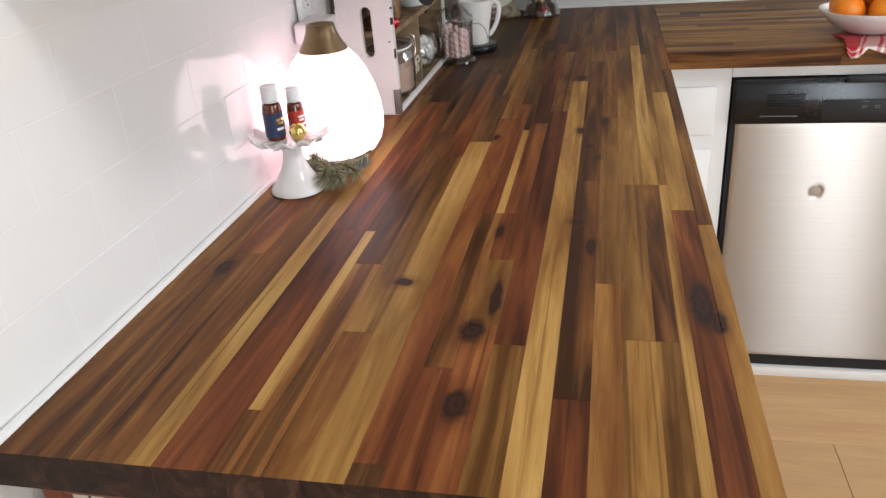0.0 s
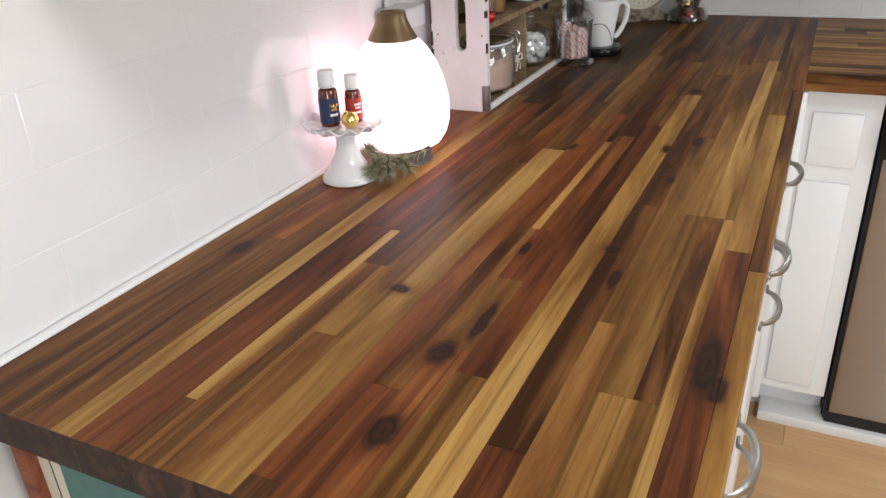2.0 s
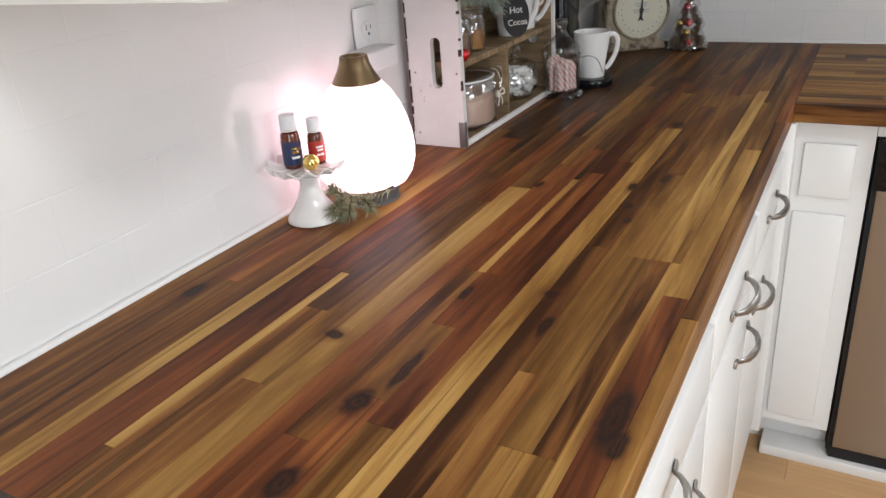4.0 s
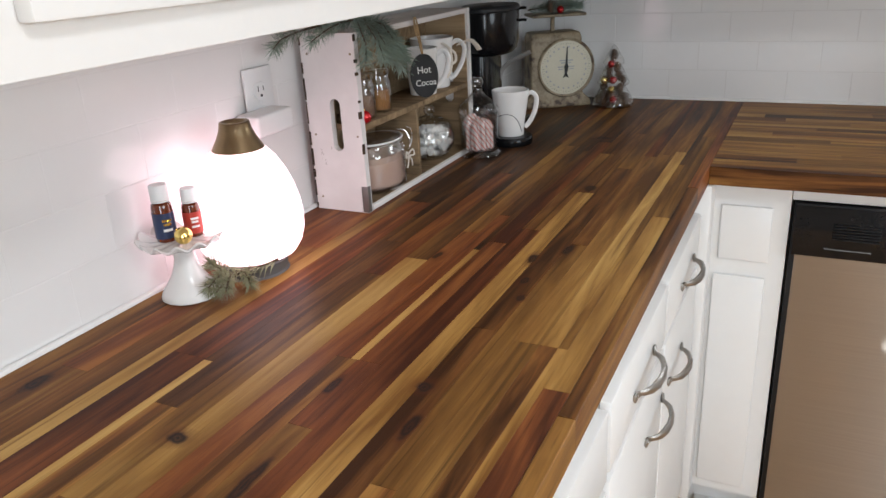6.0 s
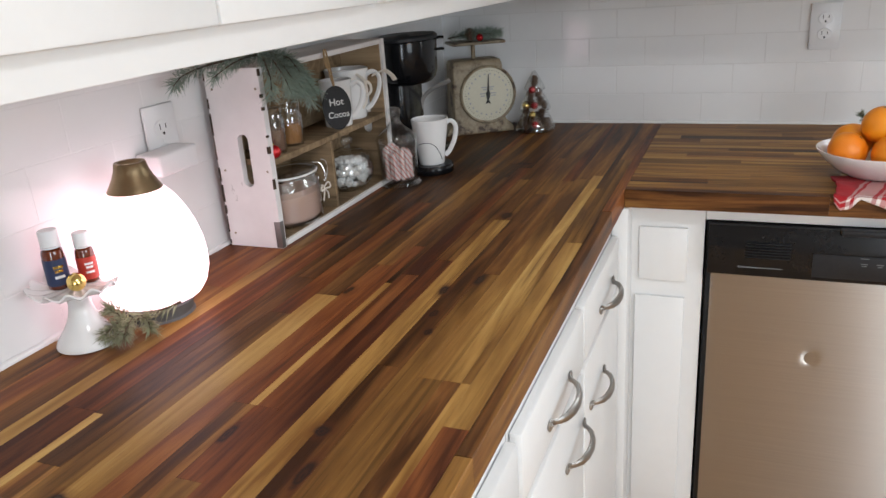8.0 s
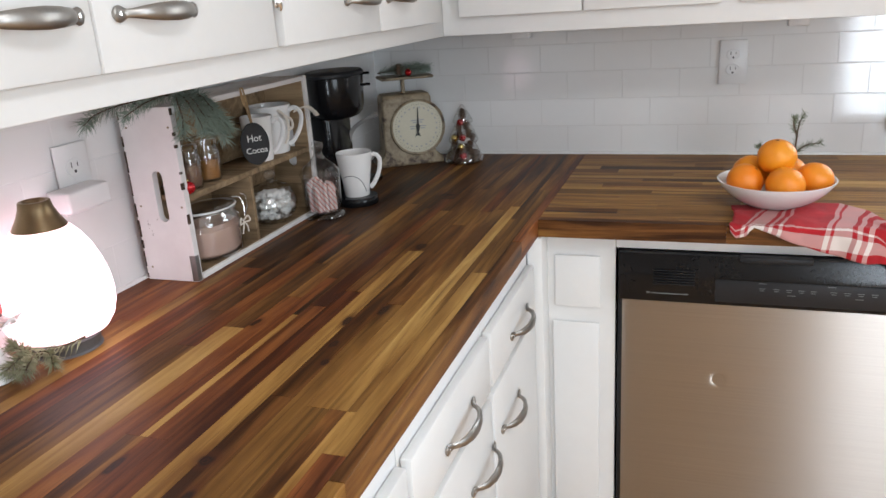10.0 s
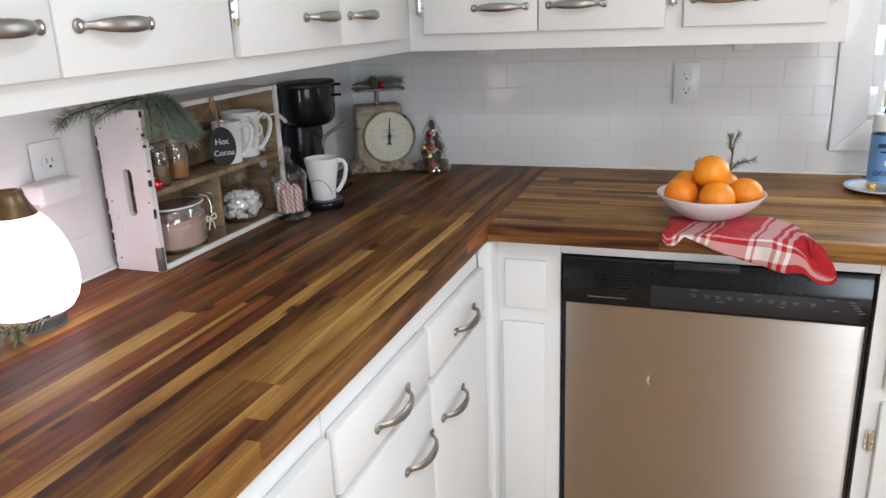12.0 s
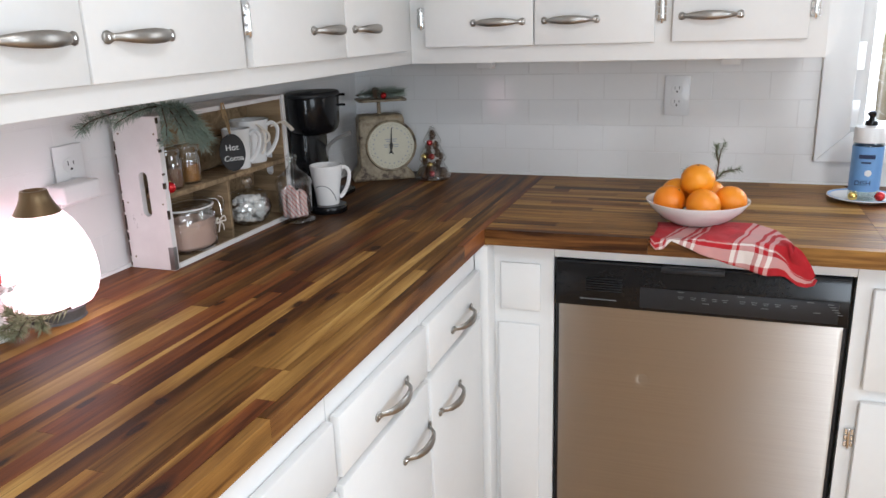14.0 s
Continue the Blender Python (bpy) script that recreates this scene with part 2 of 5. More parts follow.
BARK = plain("twig_bark", (0.085, 0.05, 0.03), 0.9, vary=0.3, grain=120, relief=0.6)
CONE = plain("pine_cone", (0.10, 0.055, 0.032), 0.85, vary=0.35, grain=80, relief=0.5)
DIAL = plain("aged_dial_enamel", (0.56, 0.53, 0.41), 0.35, vary=0.08, grain=35, relief=0.08)
RUBBER = plain("grey_rubber", (0.10, 0.10, 0.10), 0.7, vary=0.15)
TEAL = plain("teal_picture", (0.030, 0.135, 0.115), 0.35, vary=0.25, grain=14)
CREAM = plain("cream_mat", (0.62, 0.57, 0.47), 0.8, vary=0.05, grain=40)


def peel_material():
    m, n, l, b = nodes_of("orange_peel")
    info = n.new("ShaderNodeObjectInfo").outputs["Random"]
    big = noise_of(n, l, mapped(n, l, (1, 1, 1)), 14, 3)
    v = math_node(n, l, "ADD", math_node(n, l, "MULTIPLY", big, 0.6), math_node(n, l, "MULTIPLY", info, 0.4))
    l.new(ramp(n, l, v, ((0.25, (0.80, 0.19, 0.004)), (0.8, (0.86, 0.345, 0.008)))), b.inputs["Base Color"])
    b.inputs["Roughness"].default_value = 0.38
    pits = n.new("ShaderNodeTexVoronoi")
    pits.inputs["Scale"].default_value = 420
    l.new(mapped(n, l, (1, 1, 1)), pits.inputs["Vector"])
    bump(n, l, b, pits.outputs["Distance"], 0.35, 0.0008)
    return m


def chipped_paint():
    """White paint with a faint pink cast, worn through to grey-brown timber."""
    m, n, l, b = nodes_of("chipped_white_paint")
    vec = mapped(n, l, (1, 1, 1))
    chips = noise_of(n, l, mapped(n, l, (40, 40, 16)), 1.0, 6, 0.7)
    worn = math_node(n, l, "MULTIPLY", chips, 1.0)
    mask = ramp(n, l, worn, ((0.665, (0, 0, 0)), (0.685, (1, 1, 1))))
    stain = noise_of(n, l, vec, 9, 4)
    paint = ramp(n, l, stain, ((0.3, (0.66, 0.635, 0.62)), (0.7, (0.78, 0.755, 0.74))))
    l.new(mix(n, l, mask, paint, (0.09, 0.065, 0.045)), b.inputs["Base Color"])
    b.inputs["Roughness"].default_value = 0.6
    bump(n, l, b, math_node(n, l, "SUBTRACT", noise_of(n, l, vec, 90, 5), mask), 0.35, 0.0008)
    return m


def rusty_paint():
    m, n, l, b = nodes_of("aged_scale_paint")
    vec = mapped(n, l, (1, 1, 1))
    v = noise_of(n, l, vec, 24, 7, 0.68)
    l.new(ramp(n, l, v, ((0.40, (0.30, 0.245, 0.16)), (0.54, (0.20, 0.150, 0.090)), (0.60, (0.065, 0.038, 0.022)), (0.72, (0.03, 0.018, 0.012)))), b.inputs["Base Color"])
    b.inputs["Roughness"].default_value = 0.55
    bump(n, l, b, noise_of(n, l, vec, 160, 5), 0.3, 0.0008)
    return m


def steel():
    m, n, l, b = nodes_of("brushed_stainless")
    lines = noise_of(n, l, mapped(n, l, (2.5, 2.5, 1500)), 1.0, 3, 0.6)
    cloud = noise_of(n, l, mapped(n, l, (1, 1, 1)), 3.5, 3)
    l.new(ramp(n, l, lines, ((0.3, (0.385, 0.355, 0.325)), (0.7, (0.455, 0.425, 0.390)))), b.inputs["Base Color"])
    l.new(math_node(n, l, "ADD", math_node(n, l, "MULTIPLY", cloud, 0.06), 0.31), b.inputs["Roughness"])
    b.inputs["Metallic"].default_value = 1.0
    b.inputs["Anisotropic"].default_value, b.inputs["Anisotropic Rotation"].default_value = 0.97, 0.25
    tan = n.new("ShaderNodeTangent")
    tan.direction_type, tan.axis = "RADIAL", "Z"
    l.new(tan.outputs[0], b.inputs["Tangent"])
    bump(n, l, b, lines, 0.10, 0.0003)
    return m


def clear_glass(name, tint=(1, 1, 1), gloss=1.0):
    """Thin clear glass: light passes straight, gloss by the angle."""
    m, n, l, b = nodes_of(name)
    n.remove(b)
    clear, shine, both, fres = n.new("ShaderNodeBsdfTransparent"), n.new("ShaderNodeBsdfGlossy"), n.new("ShaderNodeMixShader"), n.new("ShaderNodeLayerWeight")
    clear.inputs["Color"].default_value = (*tint, 1)
    shine.inputs["Roughness"].default_value = 0.02
    fres.inputs["Blend"].default_value = 0.5
    rim = math_node(n, l, "POWER", fres.outputs["Facing"], 2.8)
    l.new(math_node(n, l, "MULTIPLY", math_node(n, l, "ADD", math_node(n, l, "MULTIPLY", rim, 1.0), 0.11), gloss, True), both.inputs[0])
    l.new(clear.outputs[0], both.inputs[1]), l.new(shine.outputs[0], both.inputs[2])
    l.new(both.outputs[0], n["Material Output"].inputs["Surface"])
    return m


def glowing_glass():
    """Frosted shade of the diffuser, lit from within."""
    m, n, l, b = nodes_of("lit_frosted_shade")
    b.inputs["Base Color"].default_value = (0.85, 0.80, 0.80, 1)
    b.inputs["Roughness"].default_value = 0.35
    web = n.new("ShaderNodeTexVoronoi")
    web.feature = "DISTANCE_TO_EDGE"
    web.inputs["Scale"].default_value = 34
    l.new(mapped(n, l, (1, 1, 0.8)), web.inputs["Vector"])
    b.inputs["Emission Color"].default_value = (1.0, 0.66, 0.70, 1)
    l.new(math_node(n, l, "ADD", math_node(n, l, "MULTIPLY", web.outputs["Distance"], 2.0), LAMP_GLOW), b.inputs["Emission Strength"])
    bump(n, l, b, web.outputs["Distance"], 0.4, 0.002)
    return m


def towel_cloth():
    m, n, l, b = nodes_of("plaid_towel")
    uv = n.new("ShaderNodeSeparateXYZ")
    l.new(n.new("ShaderNodeTexCoord").outputs["UV"], uv.inputs[0])
    masks = []
    for axis, bands in ((0, ((0.130, 0.010), (0.200, 0.042), (0.275, 0.010), (0.325, 0.010), (0.575, 0.013), (0.645, 0.042), (0.722, 0.012), (0.775, 0.013))), (1, ((0.800, 0.010), (0.915, 0.060)))):
        total = None
        for centre, half in bands:
            d = math_node(n, l, "ABSOLUTE", math_node(n, l, "SUBTRACT", uv.outputs[axis], centre))
            hit = math_node(n, l, "LESS_THAN", d, half)
            total = hit if total is None else math_node(n, l, "MAXIMUM", total, hit)
        masks.append(total)
    white = math_node(n, l, "MULTIPLY", math_node(n, l, "ADD", masks[0], masks[1]), 0.5)
    weave = noise_of(n, l, mapped(n, l, (1, 1, 1)), 420, 3)
    red = ramp(n, l, noise_of(n, l, mapped(n, l, (1, 1, 1)), 30, 3), ((0.3, (0.30, 0.006, 0.011)), (0.7, (0.46, 0.011, 0.018))))
    col = mix(n, l, ramp(n, l, white, ((0.0, (0, 0, 0)), (0.5, (0.40, 0.40, 0.40)), (1.0, (1, 1, 1)))), red, (0.72, 0.64, 0.60))
    l.new(col, b.inputs["Base Color"])
    b.inputs["Roughness"].default_value = 0.95
    b.inputs["Sheen Weight"].default_value = 0.04
    bump(n, l, b, weave, 0.5, 0.001)
    return m


def candy_stripe():
    m, n, l, b = nodes_of("candy_cane_stripe")
    w = n.new("ShaderNodeTexWave")
    w.bands_direction = "DIAGONAL"
    w.inputs["Scale"].default_value = 45
    l.new(mapped(n, l, (1, 1, 1)), w.inputs["Vector"])
    l.new(ramp(n, l, w.outputs["Fac"], ((0.76, (0.92, 0.80, 0.77)), (0.90, (0.86, 0.32, 0.27)))), b.inputs["Base Color"])
    b.inputs["Roughness"].default_value = 0.25
    return m


LAMP_GLOW = 2.5
PEEL, CHIPPED, RUSTY, STEEL, SHADE, TOWEL, CANDY = peel_material(), chipped_paint(), rusty_paint(), steel(), glowing_glass(), towel_cloth(), candy_stripe()
GLASS, WINDOW_GLASS = clear_glass("clear_glass", (0.972, 0.978, 0.978)), clear_glass("window_glass")
SOAP_LIQUID = clear_glass("soap_bottle_plastic", (0.72, 0.80, 0.80), 0.8)


# ---- building helpers ----
def thing(name, loc, label, category, group="", kind=""):
    ob = new(name)
    ob.empty_display_size = 0.05
    ob.location = loc
    return tagged(ob, label, category, group, kind)


def mesh_object(name, bm, material, smooth=True):
    me = bpy.data.meshes.new(name)
    bm.to_mesh(me)
    bm.free()
    me.materials.append(material)
    if smooth:
        for p in me.polygons:
            p.use_smooth = True
        me.set_sharp_from_angle(angle=radians(38))
    return new(name, me)


def part(name, bm, material, parent, label=""):
    ob = mesh_object(name, bm, material)
    ob.parent = parent
    if parent.type == "EMPTY":
        ob.matrix_parent_inverse = Matrix.Translation(-parent.location)
    return tagged(ob, label)


def box(x0, x1, y0, y1, z0, z1, bevel=0.0, bm=None, segs=2, m=None):
    b = bmesh.new()
    bmesh.ops.create_cube(b, size=1.0)
    for v in b.verts:
        v.co = Vector(((x0 + x1) / 2 + v.co.x * (x1 - x0), (y0 + y1) / 2 + v.co.y * (y1 - y0), (z0 + z1) / 2 + v.co.z * (z1 - z0)))
    if bevel:
        bmesh.ops.bevel(b, geom=b.edges[:], offset=bevel, segments=segs, profile=0.5, affect="EDGES", clamp_overlap=True)
    if m is not None:
        b.transform(m)
    return join(bm, b)


def join(bm, extra):
    if bm is None:
        return extra
    me = bpy.data.meshes.new("joined")
    extra.to_mesh(me)
    extra.free()
    bm.from_mesh(me)
    bpy.data.meshes.remove(me)
    return bm


def lathe(profile, centre=(0, 0, 0), segs=40, bm=None, wave=None, m=None):
    """Turn a profile of (radius, height) round the z axis; wave(angle, k) scales the radius."""
    b = bmesh.new()
    rings = []
    for k, (r, z) in enumerate(profile):
        if r < 1e-6:
            rings.append([b.verts.new((0, 0, z))])
        else:
            ring = []
            for i in range(segs):
                a = 2 * math.pi * i / segs
                f, dz = wave(a, k) if wave else (1.0, 0.0)
                ring.append(b.verts.new((r * f * math.cos(a), r * f * math.sin(a), z + dz)))
            rings.append(ring)
    for p, q in zip(rings, rings[1:]):
        for i in range(segs):
            j = (i + 1) % segs
            if len(p) == 1 and len(q) > 1:
                b.faces.new((p[0], q[j], q[i]))
            elif len(q) == 1 and len(p) > 1:
                b.faces.new((p[i], p[j], q[0]))
            elif len(p) > 1:
                b.faces.new((p[i], p[j], q[j], q[i]))
    bmesh.ops.recalc_face_normals(b, faces=b.faces[:])
    b.transform(Matrix.Translation(centre) if m is None else m)
    return join(bm, b)


def tube(points, radius, segs=8, bm=None, closed=False, flat=1.0):
    """A round bar through the points; radius is a number or one for each point."""
    b = bmesh.new()
    pts = [Vector(p) for p in points]
    radii = radius if isinstance(radius, (list, tuple)) else [radius] * len(pts)
    rings, side = [], None
    for i, p in enumerate(pts):
        way = (pts[min(i + 1, len(pts) - 1)] - pts[max(i - 1, 0)])
        if closed:
            way = pts[(i + 1) % len(pts)] - pts[i - 1]
        way.normalize()
        if side is None:
            side = way.orthogonal().normalized()
        side = (side - way * side.dot(way)).normalized()
        up = way.cross(side)
        rings.append([b.verts.new(p + radii[i] * (math.cos(2 * math.pi * k / segs) * side + flat * math.sin(2 * math.pi * k / segs) * up)) for k in range(segs)])
    pairs = list(zip(rings, rings[1:])) + ([(rings[-1], rings[0])] if closed else [])
    for p, q in pairs:
        for k in range(segs):
            b.faces.new((p[k], p[(k + 1) % segs], q[(k + 1) % segs], q[k]))
    if not closed:
        b.faces.new(rings[0][::-1]), b.faces.new(rings[-1])
    bmesh.ops.recalc_face_normals(b, faces=b.faces[:])
    return join(bm, b)


def ball(centre, r, bm=None, segs=20, squash=(1, 1, 1)):
    b = bmesh.new()
    bmesh.ops.create_uvsphere(b, u_segments=segs, v_segments=segs // 2 + 2, radius=r)
    b.transform(Matrix.Translation(centre) @ Matrix.Diagonal((*squash, 1)))
    return join(bm, b)


def curve_points(ctrl, n=16):
    """Smooth points through control points."""
    p = [Vector(c) for c in ctrl]
    p = [2 * p[0] - p[1]] + p + [2 * p[-1] - p[-2]]
    out = []
    for i in range(1, len(p) - 2):
        for k in range(n):
            t = k / n
            a, b, c, d = p[i - 1], p[i], p[i + 1], p[i + 2]
            out.append(0.5 * (2 * b + (c - a) * t + (2 * a - 5 * b + 4 * c - d) * t * t + (3 * b - 3 * c + d - a) * t ** 3))
    return out + [p[-2]]


def lettering(text, size, m, material, parent, depth=0.0003):
    data = bpy.data.curves.new("lettering", "FONT")
    data.body, data.size, data.extrude, data.align_x, data.align_y = text, size, depth, "CENTER", "CENTER"
    ob = bpy.data.objects.new("lettering_source", data)
    scene.collection.objects.link(ob)
    me = bpy.data.meshes.new_from_object(ob.evaluated_get(bpy.context.evaluated_depsgraph_get()))
    bpy.data.objects.remove(ob)
    me.transform(m)
    me.materials.clear()
    me.materials.append(material)
    word = new("lettering", me)
    word.parent = parent
    if parent.type == "EMPTY":
        word.matrix_parent_inverse = Matrix.Translation(-parent.location)
    return word


def structure(name, bm, material, label, category):
    return tagged(mesh_object(name, bm, material), label, category, kind="structure")


def pull_handle(parent, m):
    """Arched cup-end pull, 0.145 long, along local x and standing out along local z."""
    stations = ((-1.0, 0.0036, 0.0018), (-0.97, 0.0076, 0.0026), (-0.89, 0.0092, 0.0030), (-0.82, 0.0074, 0.0034), (-0.77, 0.0044, 0.0062), (-0.71, 0.0048, 0.0118),
                (-0.55, 0.0066, 0.0202), (-0.28, 0.0080, 0.0262), (0, 0.0085, 0.0283))
    stations = stations + tuple((-s, w, h) for s, w, h in stations[-2::-1])
    b = bmesh.new()
    rings = []
    for s, w, h in stations:
        t, w = 0.0024 + 0.0024 * h / 0.0283, w * (1.0 + 0.25 * h / 0.0283)
        ring = [b.verts.new((s * 0.0725, w * math.cos(a), h + t * math.sin(a))) for a in [2 * math.pi * k / 10 for k in range(10)]]
        rings.append(ring)
    for p, q in zip(rings, rings[1:]):
        for k in range(10):
            b.faces.new((p[k], p[(k + 1) % 10], q[(k + 1) % 10], q[k]))
    b.faces.new(rings[0][::-1]), b.faces.new(rings[-1])
    bmesh.ops.recalc_face_normals(b, faces=b.faces[:])
    b.transform(m)
    h = part("handle", b, NICKEL, parent, "brushed nickel arched pull handle")
    for s in (-0.89, 0.89):
        part("screw", lathe(((0, 0.0066), (0.0026, 0.0062), (0.0034, 0.0050), (0.0034, 0.002)), segs=12, m=m @ Matrix.Translation((s * 0.0725, 0, 0))), CHROME, h)
    return h


def hinge(parent, m):
    """Exposed butterfly hinge, upright along local y, standing out along local z."""
    b = tube([(0, y, 0.003) for y in (-0.026, -0.022, -0.013, 0, 0.013, 0.022, 0.026)], [0.0012, 0.0034, 0.0040, 0.0040, 0.0040, 0.0034, 0.0012], 10)
    for y0, y1 in ((-0.022, -0.008), (-0.006, 0.006), (0.008, 0.022)):
        box(-0.009, 0.009, y0, y1, 0.0, 0.002, 0.0006, b, 1)
    b.transform(m)
    return part("hinge", b, CHROME, parent, "polished chrome exposed hinge")


# ---- structure ----
TOP = 0.92
structure("wall_west", box(-0.13, WEST - 0.006, ROOM_S, NORTH + 0.12, 0, CEIL), WALL, "white painted wall behind the tiles", "wall")
bm = box(WEST - 0.006, 1.49, NORTH + 0.006, NORTH + 0.12, 0, CEIL)
box(2.43, ROOM_X, NORTH + 0.006, NORTH + 0.12, 0, CEIL, bm=bm), box(1.49, 2.43, NORTH + 0.006, NORTH + 0.12, 0, 1.05, bm=bm), box(1.49, 2.43, NORTH + 0.006, NORTH + 0.12, 2.0, CEIL, bm=bm)
structure("wall_north", bm, WALL, "white painted wall with a window opening", "wall")
bm = box(ROOM_X, ROOM_X + 0.12, ROOM_S, -0.4, 0, CEIL)
box(ROOM_X, ROOM_X + 0.12, 1.2, NORTH + 0.12, 0, CEIL, bm=bm), box(ROOM_X, ROOM_X + 0.12, -0.4, 1.2, 0, 0.85, bm=bm), box(ROOM_X, ROOM_X + 0.12, -0.4, 1.2, 2.05, CEIL, bm=bm)
structure("wall_east", bm, SOUTH_WALL, "plain tan wall with an opening added for the east fill", "wall")
bm = box(-0.12, 1.97, ROOM_S - 0.12, ROOM_S, 0, CEIL)
box(2.59, ROOM_X + 0.12, ROOM_S - 0.12, ROOM_S, 0, CEIL, bm=bm), box(1.97, 2.59, ROOM_S - 0.12, ROOM_S, 2.14, CEIL, bm=bm)
structure("wall_south", bm, SOUTH_WALL, "plain tan wall with a glazed door opening", "wall")
structure("ceiling", box(-0.12, ROOM_X + 0.12, ROOM_S - 0.12, NORTH + 0.12, CEIL, CEIL + 0.1), CEILING, "flat white ceiling", "ceiling")
floor = structure("floor", box(-0.12, ROOM_X + 0.12, ROOM_S - 0.12, NORTH + 0.12, -0.10, -0.009), GROUT, "warm oak laminate plank floor", "floor")
bm = box(1.97, 2.07, ROOM_S - 0.10, ROOM_S + 0.01, 0, 2.14, 0.003)
box(2.49, 2.59, ROOM_S - 0.10, ROOM_S + 0.01, 0, 2.14, 0.003, bm), box(2.07, 2.49, ROOM_S - 0.10, ROOM_S + 0.01, 2.08, 2.14, 0.003, bm)
structure("door_1", bm, PAINT, "white framed glazed door in daylight", "door")
# unseen frame, added only to hold the east fill lamp
bm = box(ROOM_X - 0.01, ROOM_X + 0.10, -0.4, -0.34, 0.85, 2.05, 0.003)
box(ROOM_X - 0.01, ROOM_X + 0.10, 1.14, 1.2, 0.85, 2.05, 0.003, bm), box(ROOM_X - 0.01, ROOM_X + 0.10, -0.34, 1.14, 0.85, 0.91, 0.003, bm), box(ROOM_X - 0.01, ROOM_X + 0.10, -0.34, 1.14, 1.99, 2.05, 0.003, bm)
structure("window_2", bm, PAINT, "white frame added round the east fill, out of view", "window")
# assumed fixture out of view, housing for the overhead fill
bm = lathe(((0, 2.42), (0.33, 2.42), (0.33, 2.36), (0.32, 2.352), (0.315, 2.40), (0, 2.40)), (1.85, 0.6, 0))
tagged(mesh_object("ceiling_light", bm, PLASTIC_W), "round flush white ceiling light, unseen, added for the overhead fill", "ceiling light")

# sink window: mitred casing, jambs, sash, blind and pane
window_1 = thing("window_1", (1.96, NORTH, 0.982), "white window with a mitred wooden casing over the sink", "window", kind="structure")


def casing_piece(pts):
    """A board of the casing from its four corners in the wall's plane."""
    b = bmesh.new()
    back = [b.verts.new((x, NORTH - 0.002, z)) for x, z in pts]
    front = [b.verts.new((x, NORTH - 0.020, z)) for x, z in pts]
    b.faces.new(back), b.faces.new(front[::-1])
    for i in range(4):
        b.faces.new((back[i], front[i], front[(i + 1) % 4], back[(i + 1) % 4]))
    bmesh.ops.recalc_face_normals(b, faces=b.faces[:])
    bmesh.ops.bevel(b, geom=b.edges[:], offset=0.003, segments=2, affect="EDGES", profile=0.5)
    return b


wx0, wx1, wz0, wz1, cw = 1.410, 2.52, 0.987, 2.08, 0.082
for pts in (((wx0, wz0), (wx0, wz1), (wx0 + cw, wz1 - cw), (wx0 + cw, wz0 + cw)), ((wx1, wz0), (wx1, wz1), (wx1 - cw, wz1 - cw), (wx1 - cw, wz0 + cw)),
            ((wx0, wz0), (wx1, wz0), (wx1 - cw, wz0 + cw), (wx0 + cw, wz0 + cw)), ((wx0, wz1), (wx1, wz1), (wx1 - cw, wz1 - cw), (wx0 + cw, wz1 - cw))):
    part("casing", casing_piece(pts), PAINT, window_1)
bm = box(1.49, 1.53, NORTH + 0.012, NORTH + 0.09, 1.05, 2.0, 0.003)
box(2.39, 2.43, NORTH + 0.012, NORTH + 0.09, 1.05, 2.0, 0.003, bm), box(1.53, 2.39, NORTH + 0.012, NORTH + 0.09, 1.05, 1.09, 0.003, bm), box(1.53, 2.39, NORTH + 0.012, NORTH + 0.09, 1.96, 2.0, 0.003, bm)
part("window_frame", bm, PAINT, window_1)
part("pane", box(1.531, 2.389, NORTH + 0.045, NORTH + 0.049, 1.091, 1.959), WINDOW_GLASS, window_1)

# white bead where the worktop meets the tiles
bm = bmesh.new()
for run in range(2):
    pts = []
    for k in range(90):
        s = k / 89
        w = 0.0015 * noise.noise(Vector((s * 60, run * 9.1, 0)))
        pts.append((-0.0005 + w, 0.93 + s * (NORTH - 0.94), TOP + 0.001 + w) if run == 0 else (s * 2.4, NORTH - 0.003 + w, TOP + 0.001 + w))
    tube(pts, 0.0056, 8, bm)
structure("trim", bm, CAULK, "white caulk bead along the worktop", "trim")

# ---- base cabinets ----
def slab(x0, x1, y0, y1, z0, z1):
    return box(x0, x1, y0, y1, z0, z1, 0.0035)


OUT_X = Matrix(((0, 0, 1, 0), (1, 0, 0, 0), (0, 1, 0, 0), (0, 0, 0, 1)))       # local x along y, out along +x
OUT_S = Matrix(((1, 0, 0, 0), (0, 0, -1, 0), (0, 1, 0, 0), (0, 0, 0, 1)))      # local x along x, out along -y
FACE_W, FRONT_W = 0.618, 0.636
